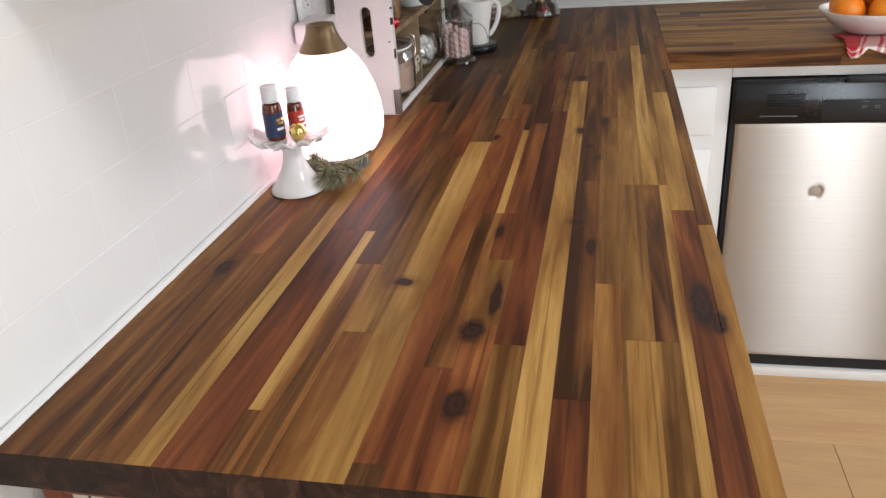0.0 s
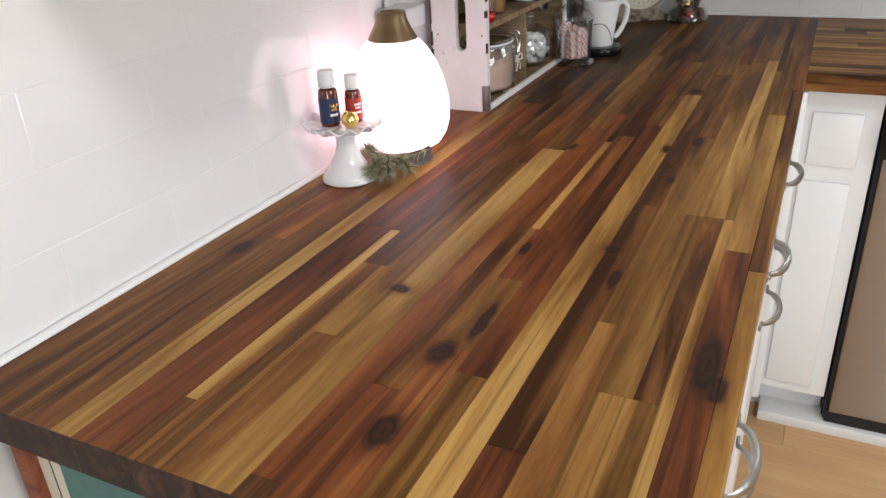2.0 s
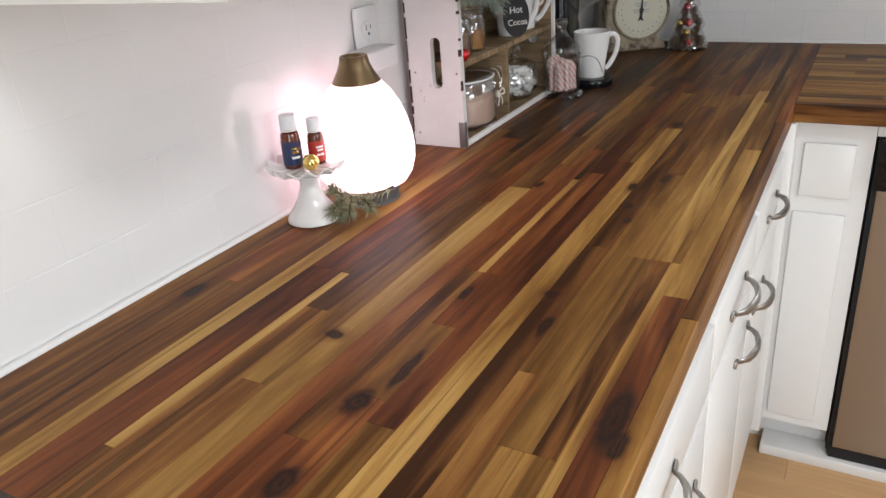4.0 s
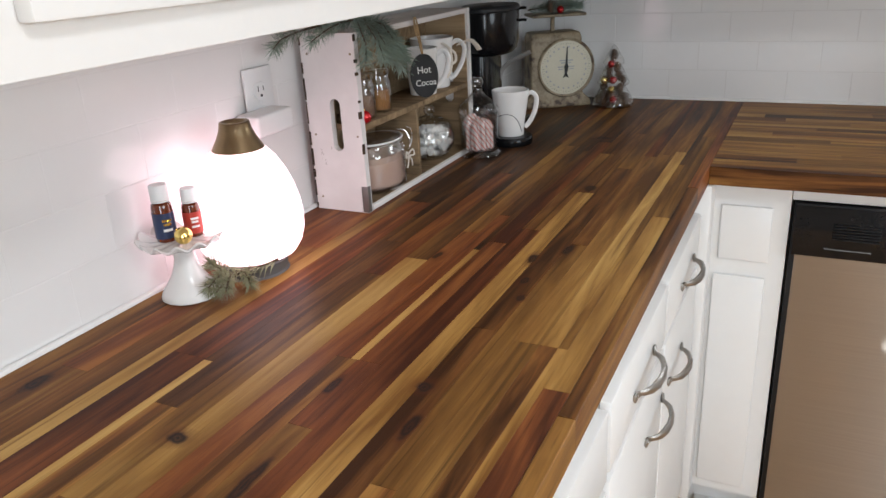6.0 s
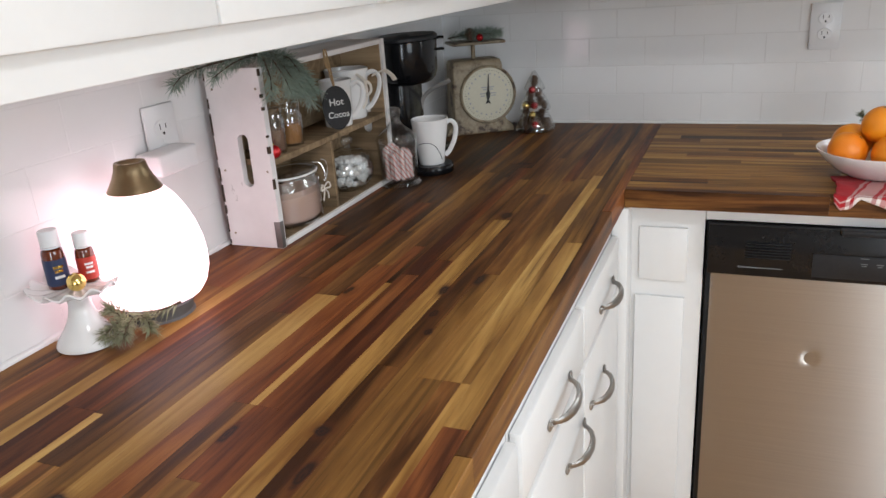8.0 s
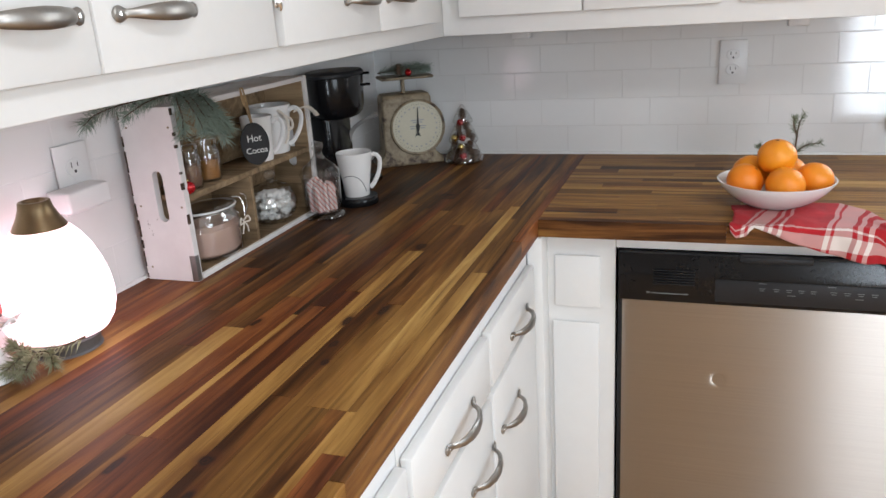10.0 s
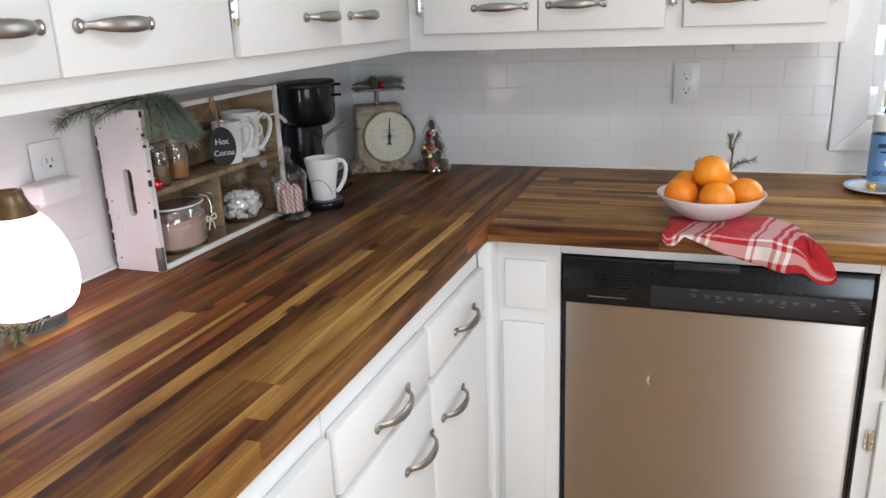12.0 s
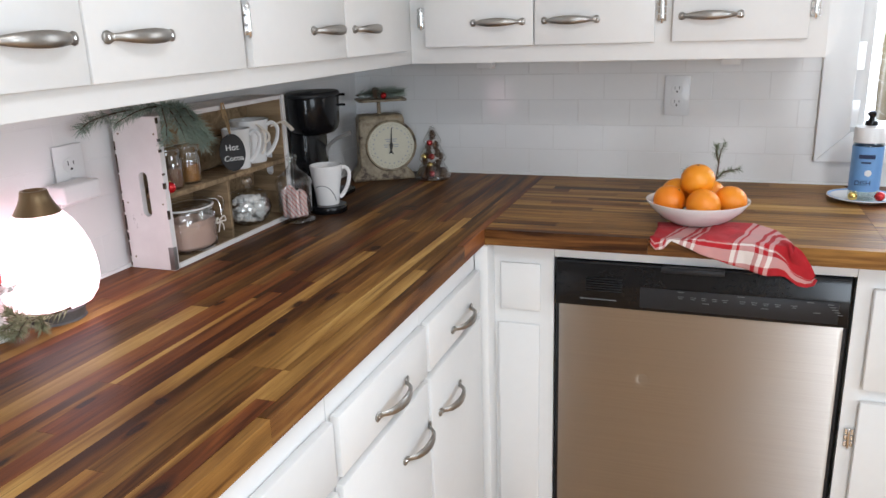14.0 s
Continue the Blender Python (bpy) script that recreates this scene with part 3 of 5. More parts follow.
for y0, y1, hd, hq in ((0.996, 1.585, 1.30, 1.45), (1.601, 1.976, 1.798, 1.904), (1.990, 2.344, 2.193, 2.099)):
    unit = thing("base_cabinet", (0.31, (y0 + y1) / 2, 0), "white painted base cabinet with a drawer over a door", "base cabinet", "cabinets under the long worktop")
    part("body", box(0.02, FACE_W, y0 - 0.0065, y1 + 0.0065, 0.10, 0.880), PAINT, unit)
    d = part("drawer", slab(FACE_W + 0.001, FRONT_W, y0, y1, 0.717, 0.823), PAINT, unit)
    pull_handle(d, Matrix.Translation((FRONT_W, hd, 0.757)) @ OUT_X @ pose(0, 0, 0, 0, 0, 3))
    d = part("door", slab(FACE_W + 0.001, FRONT_W, y0, y1, 0.125, 0.703), PAINT, unit)
    pull_handle(d, Matrix.Translation((FRONT_W, hq, 0.608)) @ OUT_X @ pose(0, 0, 0, 0, 0, 2))
    part("toe_kick", box(0.02, 0.55, y0 - 0.0065, y1 + 0.0065, 0.0, 0.099), PAINT, unit)
end_panel = thing("end_panel", (0.31, 0.982, 0), "white painted end panel of the cabinet run", "cabinet panel")
part("panel", box(0.0, 0.618, 0.976, 0.9885, 0.0, 0.880, 0.002), PAINT, end_panel)

corner = thing("corner_cabinet", (0.72, 2.6, 0), "white painted corner cabinet with a false drawer and narrow door", "corner cabinet")
part("body", box(FACE_W + 0.001, 0.800, 2.4160, 2.98, 0.10, 0.880), PAINT, corner)
part("drawer_front", slab(0.668, 0.768, 2.4070, 2.4155, 0.705, 0.826), PAINT, corner)
part("door", slab(0.661, 0.766, 2.4070, 2.4155, 0.125, 0.668), PAINT, corner)
part("toe_kick", box(FACE_W, 0.800, 2.4720, 2.98, 0, 0.099), PAINT, corner)
part("corner_stile", box(0.6195, 0.652, 2.3512, 2.4155, 0.10, 0.880, 0.002), PAINT, corner)
rail = thing("face_rail", (1.12, 2.4220, 0.84), "white painted rail between dishwasher and worktop", "cabinet rail")
part("rail", box(0.801, 1.449, 2.4160, 2.4420, 0.846, 0.880, 0.001), PAINT, rail)
sink_unit = thing("sink_cabinet", (2.0, 2.6, 0), "white painted sink cabinet with doors", "base cabinet")
part("body", box(1.45, 2.6, 2.4160, 2.98, 0.10, 0.880), PAINT, sink_unit)
part("drawer_front", slab(1.482, 2.02, 2.3970, 2.4155, 0.595, 0.826), PAINT, sink_unit)
d = part("door", slab(1.482, 2.02, 2.3970, 2.4155, 0.125, 0.565), PAINT, sink_unit)
hinge(d, Matrix.Translation((1.470, 2.4120, 0.470)) @ OUT_S)
part("door", slab(2.04, 2.58, 2.3970, 2.4155, 0.125, 0.826), PAINT, sink_unit)
part("toe_kick", box(1.45, 2.6, 2.4720, 2.98, 0, 0.099), PAINT, sink_unit)
structure("baseboard", box(0.655, 2.6, 2.3970, 2.4710, 0.0, 0.030, 0.004), PAINT, "white strip on the floor under the cabinets", "trim")

# ---- upper cabinets ----
UB, UT = 1.289, 2.06
west_upper = thing("upper_cabinet", (0.17, 1.87, UB), "white painted wall cabinet with flat doors", "wall cabinet", "wall cabinets")
bm = box(WEST, 0.336, 1.106, 2.66, UB + 0.018, UT)
part("body", bm, PAINT, west_upper)
part("face_frame", box(0.3365, 0.355, 1.106, 2.672, UB, UT, 0.0015), PAINT, west_upper)
part("end_panel", box(WEST, 0.355, 1.101, 1.1055, UB, UT, 0.001), PAINT, west_upper)
for y0, y1, h in ((1.135, 1.491, 1.404), (1.494, 1.851, 1.592), (1.873, 2.240, 2.157), (2.243, 2.590, 2.345)):
    d = part("door", slab(0.3555, 0.373, y0, y1, 1.324, 2.02), PAINT, west_upper)
    pull_handle(d, Matrix.Translation((0.373, h, 1.384)) @ OUT_X)
for y in (1.862,):
    for z in (1.405, 1.93):
        hinge(west_upper, Matrix.Translation((0.3735, y, z)) @ Matrix.Scale(1.15, 4) @ Matrix(((0, 0, 1, 0), (1, 0, 0, 0), (0, 1, 0, 0), (0, 0, 0, 1))))
north_upper = thing("upper_cabinet", (0.86, 2.83, UB), "white painted wall cabinet beside the window", "wall cabinet", "wall cabinets")
part("body", box(0.356, 1.345, 2.680, NORTH, UB + 0.018, UT), PAINT, north_upper)
part("face_frame", box(0.3555, 1.370, 2.661, 2.6795, UB, UT, 0.0015), PAINT, north_upper)
side = bmesh.new()
prof = [(2.664, UB), (2.664, UT), (NORTH, UT), (NORTH, UB)]
f0 = [side.verts.new((1.3455, y, z)) for y, z in prof]
f1 = [side.verts.new((1.366, y, z)) for y, z in prof]
side.faces.new(f0), side.faces.new(f1[::-1])
for i in range(4):
    side.faces.new((f0[i], f1[i], f1[(i + 1) % 4], f0[(i + 1) % 4]))
bmesh.ops.recalc_face_normals(side, faces=side.faces[:])
part("end_panel", side, PAINT, north_upper)
b = bmesh.new()
outline = [(1.366, UB - 0.002), (1.378, UB + 0.006), (1.386, UB + 0.018), (1.384, UB + 0.03), (1.392, UB + 0.045), (1.396, UB + 0.07), (1.396, UT), (1.366, UT)]
lo = [b.verts.new((x, 2.664, z)) for x, z in outline]
hi = [b.verts.new((x, 2.684, z)) for x, z in outline]
b.faces.new(lo), b.faces.new(hi[::-1])
for i in range(len(lo)):
    b.faces.new((lo[i], hi[i], hi[(i + 1) % len(lo)], lo[(i + 1) % len(lo)]))
bmesh.ops.recalc_face_normals(b, faces=b.faces[:])
part("scalloped_trim", b, PAINT, north_upper, "cream scalloped trim board")
for x0, x1, h in ((0.402, 0.695, 0.603), (0.698, 0.992, 0.789), (1.032, 1.329, 1.118)):
    d = part("door", slab(x0, x1, 2.643, 2.6605, 1.331, 2.02), PAINT, north_upper)
    pull_handle(d, Matrix.Translation((h, 2.643, 1.390)) @ OUT_S)
for x in (0.394, 1.008, 1.340):
    for z in (1.405, 1.93):
        hinge(north_upper, Matrix.Translation((x, 2.6425, z)) @ OUT_S @ Matrix.Scale(1.15, 4))
structure("wall_soffit", box(WEST, 0.36, 1.09, NORTH, UT + 0.001, CEIL), WALL, "white painted soffit above the wall cabinets", "wall")
light_bar = thing("under_cabinet_light", (0.84, 2.90, 1.27), "slim white under-cabinet light bar, switched off", "under-cabinet light")
part("housing", box(0.50, 1.16, 2.885, 2.915, 1.276, 1.3035, 0.004), PLASTIC_W, light_bar)
for x in (0.490, 1.165):
    part("end_cap", box(x - 0.018, x + 0.030, 2.878, 2.922, 1.262, 1.3035, 0.004), PLASTIC_W, light_bar)


# ---- dishwasher ----
dw = thing("dishwasher", (1.122, 2.68, 0), "stainless steel dishwasher with a black control panel", "dishwasher")
part("cabinet", box(0.803, 1.448, 2.4400, 2.98, 0.03, 0.842), BLACK_SAT, dw)
part("door_edge", box(0.806, 1.440, 2.4140, 2.4395, 0.035, 0.842, 0.003), BLACK_SAT, dw, "black door edge")
b = box(0.8165, 1.4315, 2.4012, 2.4135, 0.070, 0.7345, 0.001)
skin = bmesh.new()
NX, NZ = 110, 110
sheet = []
for i in range(NX + 1):
    col = []
    for k in range(NZ + 1):
        x, z = 0.8167 + 0.6146 * i / NX, 0.0702 + 0.6641 * k / NZ
        edge = min(x - 0.8167, 1.4313 - x, z - 0.0702, 0.7343 - z)
        y = 2.4002 + 0.0005 * max(0.0, 1 - edge / 0.008) ** 2 + 0.0005 * noise.noise(Vector((x * 3.2, 0, z * 2.2)))
        y += 0.0030 * math.exp(-((x - 1.020) ** 2 / (2 * 0.0075 ** 2) + (z - 0.560) ** 2 / (2 * 0.0085 ** 2)))      # small dent
        col.append(skin.verts.new((x, y, z)))
    sheet.append(col)
for i in range(NX):
    for k in range(NZ):
        skin.faces.new((sheet[i][k], sheet[i + 1][k], sheet[i + 1][k + 1], sheet[i][k + 1]))
part("door", join(b, skin), STEEL, dw, "brushed stainless steel door with a small dent")
b = bmesh.new()
prof = [(2.4135, 0.736), (2.3960, 0.736), (2.3920, 0.742), (2.3950, 0.800), (2.4000, 0.828), (2.4040, 0.840), (2.4135, 0.842)]
a0 = [b.verts.new((0.810, y, z)) for y, z in prof]
a1 = [b.verts.new((1.437, y, z)) for y, z in prof]
b.faces.new(a0), b.faces.new(a1[::-1])
for i in range(len(prof)):
    b.faces.new((a0[i], a1[i], a1[(i + 1) % len(prof)], a0[(i + 1) % len(prof)]))
bmesh.ops.recalc_face_normals(b, faces=b.faces[:])
panel = part("control_panel", b, BLACK, dw, "glossy black control panel")
for k in range(6):
    part("vent_slat", box(0.880, 0.965, 2.3895, 2.3955, 0.7765 + k * 0.006, 0.7785 + k * 0.006, 0.0008, segs=1), BLACK_SAT, panel)
part("display", box(1.005, 1.418, 2.3915, 2.3950, 0.744, 0.793, 0.0015), BLACK_SAT, panel)
part("latch", box(1.050, 1.185, 2.3880, 2.4080, 0.833, 0.8455, 0.003), BLACK_SAT, panel)
part("badge", tube([(0.868 + 0.084 * k / 60, 2.3916, 0.7560 + 0.0012 * math.sin(k * 1.9) * (2.2 if k < 5 else 1)) for k in range(61)], 0.0006, 5), PRINT_GREY, panel, "thin silver maker's mark")
for x in (1.095, 1.122, 1.145, 1.168, 1.190, 1.226, 1.250, 1.274, 1.298, 1.330):
    part("button_mark", box(x - 0.0060, x + 0.0060, 2.3908, 2.3918, 0.7778, 0.7790), PRINT_DIM, panel)
    part("button_mark", box(x - 0.0042, x + 0.0042, 2.3908, 2.3918, 0.7735, 0.7747), PRINT_DIM, panel)
for x, z in ((1.095, 0.789), (1.222, 0.789), (1.150, 0.766), (1.272, 0.766), (1.362, 0.789), (1.376, 0.766)):
    part("button_mark", box(x - 0.0075, x + 0.0075, 2.3908, 2.3920, z, z + 0.0012), PRINT_DIM, panel)
for k in range(5):
    part("button_mark", box(1.395 + k * 0.005, 1.407 + k * 0.005, 2.3908, 2.3918, 0.787 - k * 0.0055, 0.7882 - k * 0.0055), PRINT_DIM, panel)
part("toe_panel", box(0.810, 1.438, 2.4100, 2.4138, 0.032, 0.068), BLACK_SAT, dw)


# ---- things on the long worktop ----
def outlet(m, name, label):
    """Duplex outlet: local x across, local y up, out along local z."""
    o = thing(name, m.translation, label, "outlet")
    part("cover_plate", box(-0.035, 0.035, -0.057, 0.057, 0, 0.005, 0.0025, m=m), PLASTIC_W, o)
    for y in (-0.0195, 0.0195):
        prof = ((0, 0.0075), (0.0160, 0.0075), (0.0172, 0.0065), (0.0172, 0.004))
        s = part("socket", lathe(prof, segs=28, m=m @ Matrix.Translation((0, y, 0)) @ Matrix.Diagonal((1, 0.84, 1, 1))), PLASTIC_W, o)
        part("slot", box(-0.0072, -0.0056, y - 0.001, y + 0.008, 0.006, 0.0079, m=m), INK, s)
        part("slot", box(0.0056, 0.0072, y, y + 0.007, 0.006, 0.0079, m=m), INK, s)
        part("slot", lathe(((0, 0.0079), (0.0026, 0.0079), (0.0026, 0.006)), segs=12, m=m @ Matrix.Translation((0, y - 0.0075, 0))), INK, s)
    part("screw", lathe(((0, 0.0066), (0.003, 0.006), (0.0032, 0.0045)), segs=12, m=m), PLASTIC_W, o)
    return o


outlet(Matrix.Translation((WEST + 0.0035, 1.789, 1.137)) @ OUT_X, "wall_outlet", "white duplex outlet on the tiled wall")
outlet(Matrix.Translation((1.033, NORTH - 0.0035, 1.169)) @ OUT_S, "wall_outlet", "white duplex outlet on the tiled backsplash")
adapter = thing("plug_adapter", (0.03, 1.76, 1.10), "white plug-in power adapter in the outlet", "adapter")
part("housing", box(0.0010, 0.047, 1.722, 1.812, 1.094, 1.129, 0.005, segs=3), PLASTIC_W, adapter)


def pine(name, ctrl_list, label, needle=0.03, count=260, material=NEEDLE, spread=1.0, thick=0.0007, seed=1):
    """A bough: twigs along control points, clothed with needles."""
    rnd = random.Random(seed)
    first = Vector(ctrl_list[0][0])
    ob = thing(name, first, label, "pine branch")
    twigs, leaves = bmesh.new(), bmesh.new()
    for ctrl in ctrl_list:
        pts = curve_points(ctrl, 10)
        tube(pts, [0.0022 * (1 - 0.7 * i / len(pts)) for i in range(len(pts))], 6, twigs)
        for k in range(count):
            s = rnd.random() ** 0.85 * (len(pts) - 1.001)
            i = int(s)
            p = pts[i].lerp(pts[i + 1], s - i)
            way = (pts[i + 1] - pts[i]).normalized()
            a = rnd.uniform(0, 2 * math.pi)
            side = way.orthogonal().normalized()
            out = side * math.cos(a) + way.cross(side) * math.sin(a)
            d = (out * spread * rnd.uniform(0.6, 1.0) + way * rnd.uniform(0.35, 1.0)).normalized()
            ln = needle * rnd.uniform(0.6, 1.1)
            u = d.orthogonal().normalized() * thick
            v = d.cross(u)
            tip = leaves.verts.new(p + d * ln + Vector((0, 0, -0.08 * ln)))
            base = [leaves.verts.new(p + d * ln * 0.3 + q) for q in (u, -0.5 * u + 0.87 * v, -0.5 * u - 0.87 * v)]
            root = leaves.verts.new(p)
            for j in range(3):
                leaves.faces.new((base[j], base[(j + 1) % 3], tip))
                leaves.faces.new((base[(j + 1) % 3], base[j], root))
    part("twig", twigs, BARK, ob)
    part("needles", leaves, material, ob)
    return ob


def widen(ob, k, kx=1.0):
    """Make a round vessel broader along the wall, or both ways."""
    for c in ob.children_recursive:
        for v in c.data.vertices:
            v.co.y = ob.location.y + (v.co.y - ob.location.y) * k
            v.co.x = ob.location.x + (v.co.x - ob.location.x) * kx


def clear_above(ob, z, x_min):
    """Lift needles that would sink through the worktop or the wall."""
    for c in ob.children:
        for v in c.data.vertices:
            v.co.z, v.co.x = max(v.co.z, z), max(v.co.x, x_min)


# diffuser lamp
LX, LY = 0.086, 1.624
lamp = thing("diffuser_lamp", (LX, LY, TOP), "glowing white teardrop oil diffuser with a brushed bronze top", "diffuser lamp")
part("base", lathe(((0, 0), (0.050, 0), (0.0467, 0.003), (0.0484, 0.012), (0.0519, 0.020), (0.0502, 0.024), (0, 0.024)), (LX, LY, TOP)), RUBBER, lamp, "dark base ring")
part("shade", lathe(((0.0502, 0.0245), (0.0640, 0.030), (0.0735, 0.044), (0.0791, 0.063), (0.0800, 0.084), (0.0779, 0.104), (0.0718, 0.128), (0.0631, 0.150), (0.0515, 0.170), (0.0395, 0.184), (0.0340, 0.189)), (LX, LY, TOP), 56), SHADE, lamp, "white frosted shade, lit from within")
part("cap", lathe(((0.0362, 0.1845), (0.0373, 0.1863), (0.0335, 0.1933), (0.0274, 0.2039), (0.0232, 0.2144), (0.0213, 0.2241), (0.0202, 0.2254), (0.0164, 0.2254), (0.0141, 0.2223), (0.0129, 0.2162), (0.0000, 0.2162)), (LX, LY, TOP), 48), BRONZE, lamp, "brushed bronze conical cap")

# cake stand with two oil bottles and a bauble
CX, CY = 0.0565, 1.517
stand = thing("cake_stand", (CX, CY, TOP), "small white milk glass cake stand with a ruffled rim", "cake stand")
part("foot", lathe(((0, 0.002), (0.0370, 0.0), (0.0403, 0.002), (0.0404, 0.005), (0.0375, 0.011), (0.0300, 0.021), (0.0225, 0.033), (0.0172, 0.046), (0.0146, 0.058), (0.0150, 0.069), (0.0202, 0.0762), (0, 0.0762)), (CX, CY, TOP), 48), MILK, stand)


def ruffle(a, k):
    r = (0, 0, 0.15, 0.6, 1, 1, 0.6, 0.15, 0)[k]
    return 1 + 0.050 * r * math.sin(a * 13), 0.0045 * r * math.sin(a * 13 + 0.6)


part("plate", lathe(((0, 0.0765), (0.0240, 0.0765), (0.0415, 0.0785), (0.0515, 0.082), (0.0572, 0.0865), (0.0572, 0.0895), (0.0515, 0.0865), (0.0400, 0.0835), (0, 0.0835)), (CX, CY, TOP), 96, wave=ruffle), MILK, stand, "ruffled plate")
PLATE = TOP + 0.0838


def oil_bottle(x, y, r, h, label_mat, label, seed):
    b = thing("oil_bottle", (x, y, PLATE), label, "oil bottle", "bottles on the cake stand")
    part("glass", lathe(((0, 0), (r * 0.92, 0), (r, 0.0015), (r, h * 0.60), (r * 0.93, h * 0.66), (r * 0.62, h * 0.70), (r * 0.60, h * 0.76), (0, h * 0.76)), (x, y, PLATE), 32), AMBER, b, "amber glass")
    part("label", lathe(((r + 0.0003, h * 0.07), (r + 0.0005, h * 0.07), (r + 0.0005, h * 0.52), (r + 0.0003, h * 0.52)), (x, y, PLATE), 32), label_mat, b)
    cap = part("cap", lathe(((r * 0.80, h * 0.735), (r * 0.86, h * 0.735), (r * 0.86, h * 0.97), (r * 0.80, h), (0, h)), (x, y, PLATE), 32), PLASTIC_W, b, "white ribbed cap")
    part("collar", lathe(((r * 0.80, h * 0.705), (r * 0.88, h * 0.705), (r * 0.88, h * 0.728), (r * 0.80, h * 0.728)), (x, y, PLATE), 32), PLASTIC_W, b)
    a = math.atan2(0.75 - y, 0.85 - x) + 0.25
    for k, (w, zz) in enumerate(((0.42, 0.37), (0.34, 0.30), (0.42, 0.20))):
        strip = bmesh.new()
        cols = [(strip.verts.new((x + (r + 0.001) * math.cos(a + q), y + (r + 0.001) * math.sin(a + q), PLATE + h * zz)), strip.verts.new((x + (r + 0.001) * math.cos(a + q), y + (r + 0.001) * math.sin(a + q), PLATE + h * (zz + 0.045)))) for q in [w * (i / 6 - 0.5) * 2 for i in range(7)]]
        for p, q in zip(cols, cols[1:]):
            strip.faces.new((p[0], q[0], q[1], p[1]))
        part("print_bar", strip, GOLD if k < 2 and label_mat is BLUE_LABEL else PLASTIC_W, b)
    return b


oil_bottle(0.039, 1.509, 0.0140, 0.079, BLUE_LABEL, "amber oil bottle with navy label and white cap", 1)
oil_bottle(0.062, 1.538, 0.0122, 0.068, RED_LABEL, "small amber oil bottle with red label and white cap", 2)


def bauble(x, y, z, r, mat, label, cap_dir=(0, 0, 1)):
    o = thing("bauble", (x, y, z - r), label, "bauble")
    s = part("ball", ball((x, y, z), r, segs=24), mat, o)
    d = Vector(cap_dir).normalized()
    m = Matrix.Translation((x, y, z)) @ d.to_track_quat("Z", "Y").to_matrix().to_4x4()
    part("cap", lathe(((r * 0.22, r * 0.94), (r * 0.24, r * 1.12), (0, r * 1.14)), segs=14, m=m), GOLD, s, "gold cap")
    return o


bauble(0.076, 1.503, PLATE + 0.0125, 0.0122, GOLD, "shiny gold bauble on the cake stand", (-0.6, 0.5, 0.5))
sprig = pine("pine_sprig", [((0.150, 1.600, 0.953), (0.130, 1.578, 0.948), (0.112, 1.562, 0.945), (0.100, 1.548, 0.943), (0.088, 1.556, 0.952), (0.074, 1.566, 0.962)), ((0.110, 1.560, 0.943), (0.108, 1.534, 0.940), (0.112, 1.508, 0.936)), ((0.100, 1.549, 0.943), (0.098, 1.530, 0.946), (0.101, 1.506, 0.942)),
                            ((0.096, 1.550, 0.944), (0.086, 1.544, 0.955), (0.080, 1.538, 0.962)), ((0.112, 1.562, 0.944), (0.128, 1.556, 0.941), (0.140, 1.545, 0.937)), ((0.104, 1.552, 0.944), (0.116, 1.530, 0.944), (0.126, 1.512, 0.938))],
             "small faded green pine sprig by the lamp's foot", 0.022, 120, NEEDLE_DRY, thick=0.0009, seed=4)
clear_above(sprig, TOP + 0.001, 0.01)

# crate stood on its long side, open to the room
crate = thing("wooden_crate", (0.07, 2.13, TOP), "chipped white wooden crate on its side as a two-shelf display", "crate")
K0, K1, KY0, KY1, KZ = 0.012, 0.121, 1.899, 2.376, 1.234


def end_board(y0, y1, set_back=0.0):
    """Crate end with a rounded hand hole."""
    b = bmesh.new()
    zc, xc, hw, hh = 1.078, 0.071, 0.0105, 0.046
    front = K1 - set_back
    n = 40
    inner = []
    for i in range(n):
        a = 2 * math.pi * i / n
        sx, sz = math.cos(a), math.sin(a)
        inner.append((xc + hw * sx, zc + (hh - hw) * (1 if sz > 0 else -1) + hw * sz if abs(sz) > 1e-9 else zc))
    outer = []
    for x, z in inner:
        dx, dz = (x - xc) / (front - K0) * 2, (z - zc) / (KZ - TOP) * 2
        a = math.atan2(dz, dx)
        s = 1 / max(abs(math.cos(a)), abs(math.sin(a)))
        outer.append(((K0 + front) / 2 + (front - K0) / 2 * math.cos(a) * s, (TOP + 0.001 + KZ) / 2 + (KZ - TOP - 0.001) / 2 * math.sin(a) * s))
    for q in range(4):
        cx, cz = (front if q in (0, 3) else K0), (KZ if q < 2 else TOP + 0.001)
        i = min(range(n), key=lambda k: (outer[k][0] - cx) ** 2 + (outer[k][1] - cz) ** 2)
        outer[i] = (cx, cz)
    grid = [[b.verts.new((x, y, z)) for x, z in ring] for ring, y in ((inner, y0), (outer, y0), (outer, y1), (inner, y1))]
    for k in range(4):
        p, q = grid[k], grid[(k + 1) % 4]
        for i in range(n):
            b.faces.new((p[i], p[(i + 1) % n], q[(i + 1) % n], q[i]))
    bmesh.ops.recalc_face_normals(b, faces=b.faces[:])
    return b


part("end_board", end_board(KY0, KY0 + 0.013), CHIPPED, crate)
part("end_lining", end_board(KY0 + 0.0132, KY0 + 0.016, 0.005), CRATE_RAW, crate, "bare brown inner face")
part("end_board", end_board(KY1 - 0.013, KY1), CHIPPED, crate)
part("end_lining", end_board(KY1 - 0.016, KY1 - 0.0132, 0.005), CRATE_RAW, crate, "bare brown inner face")
rnd = random.Random(31)
z = TOP + 0.004
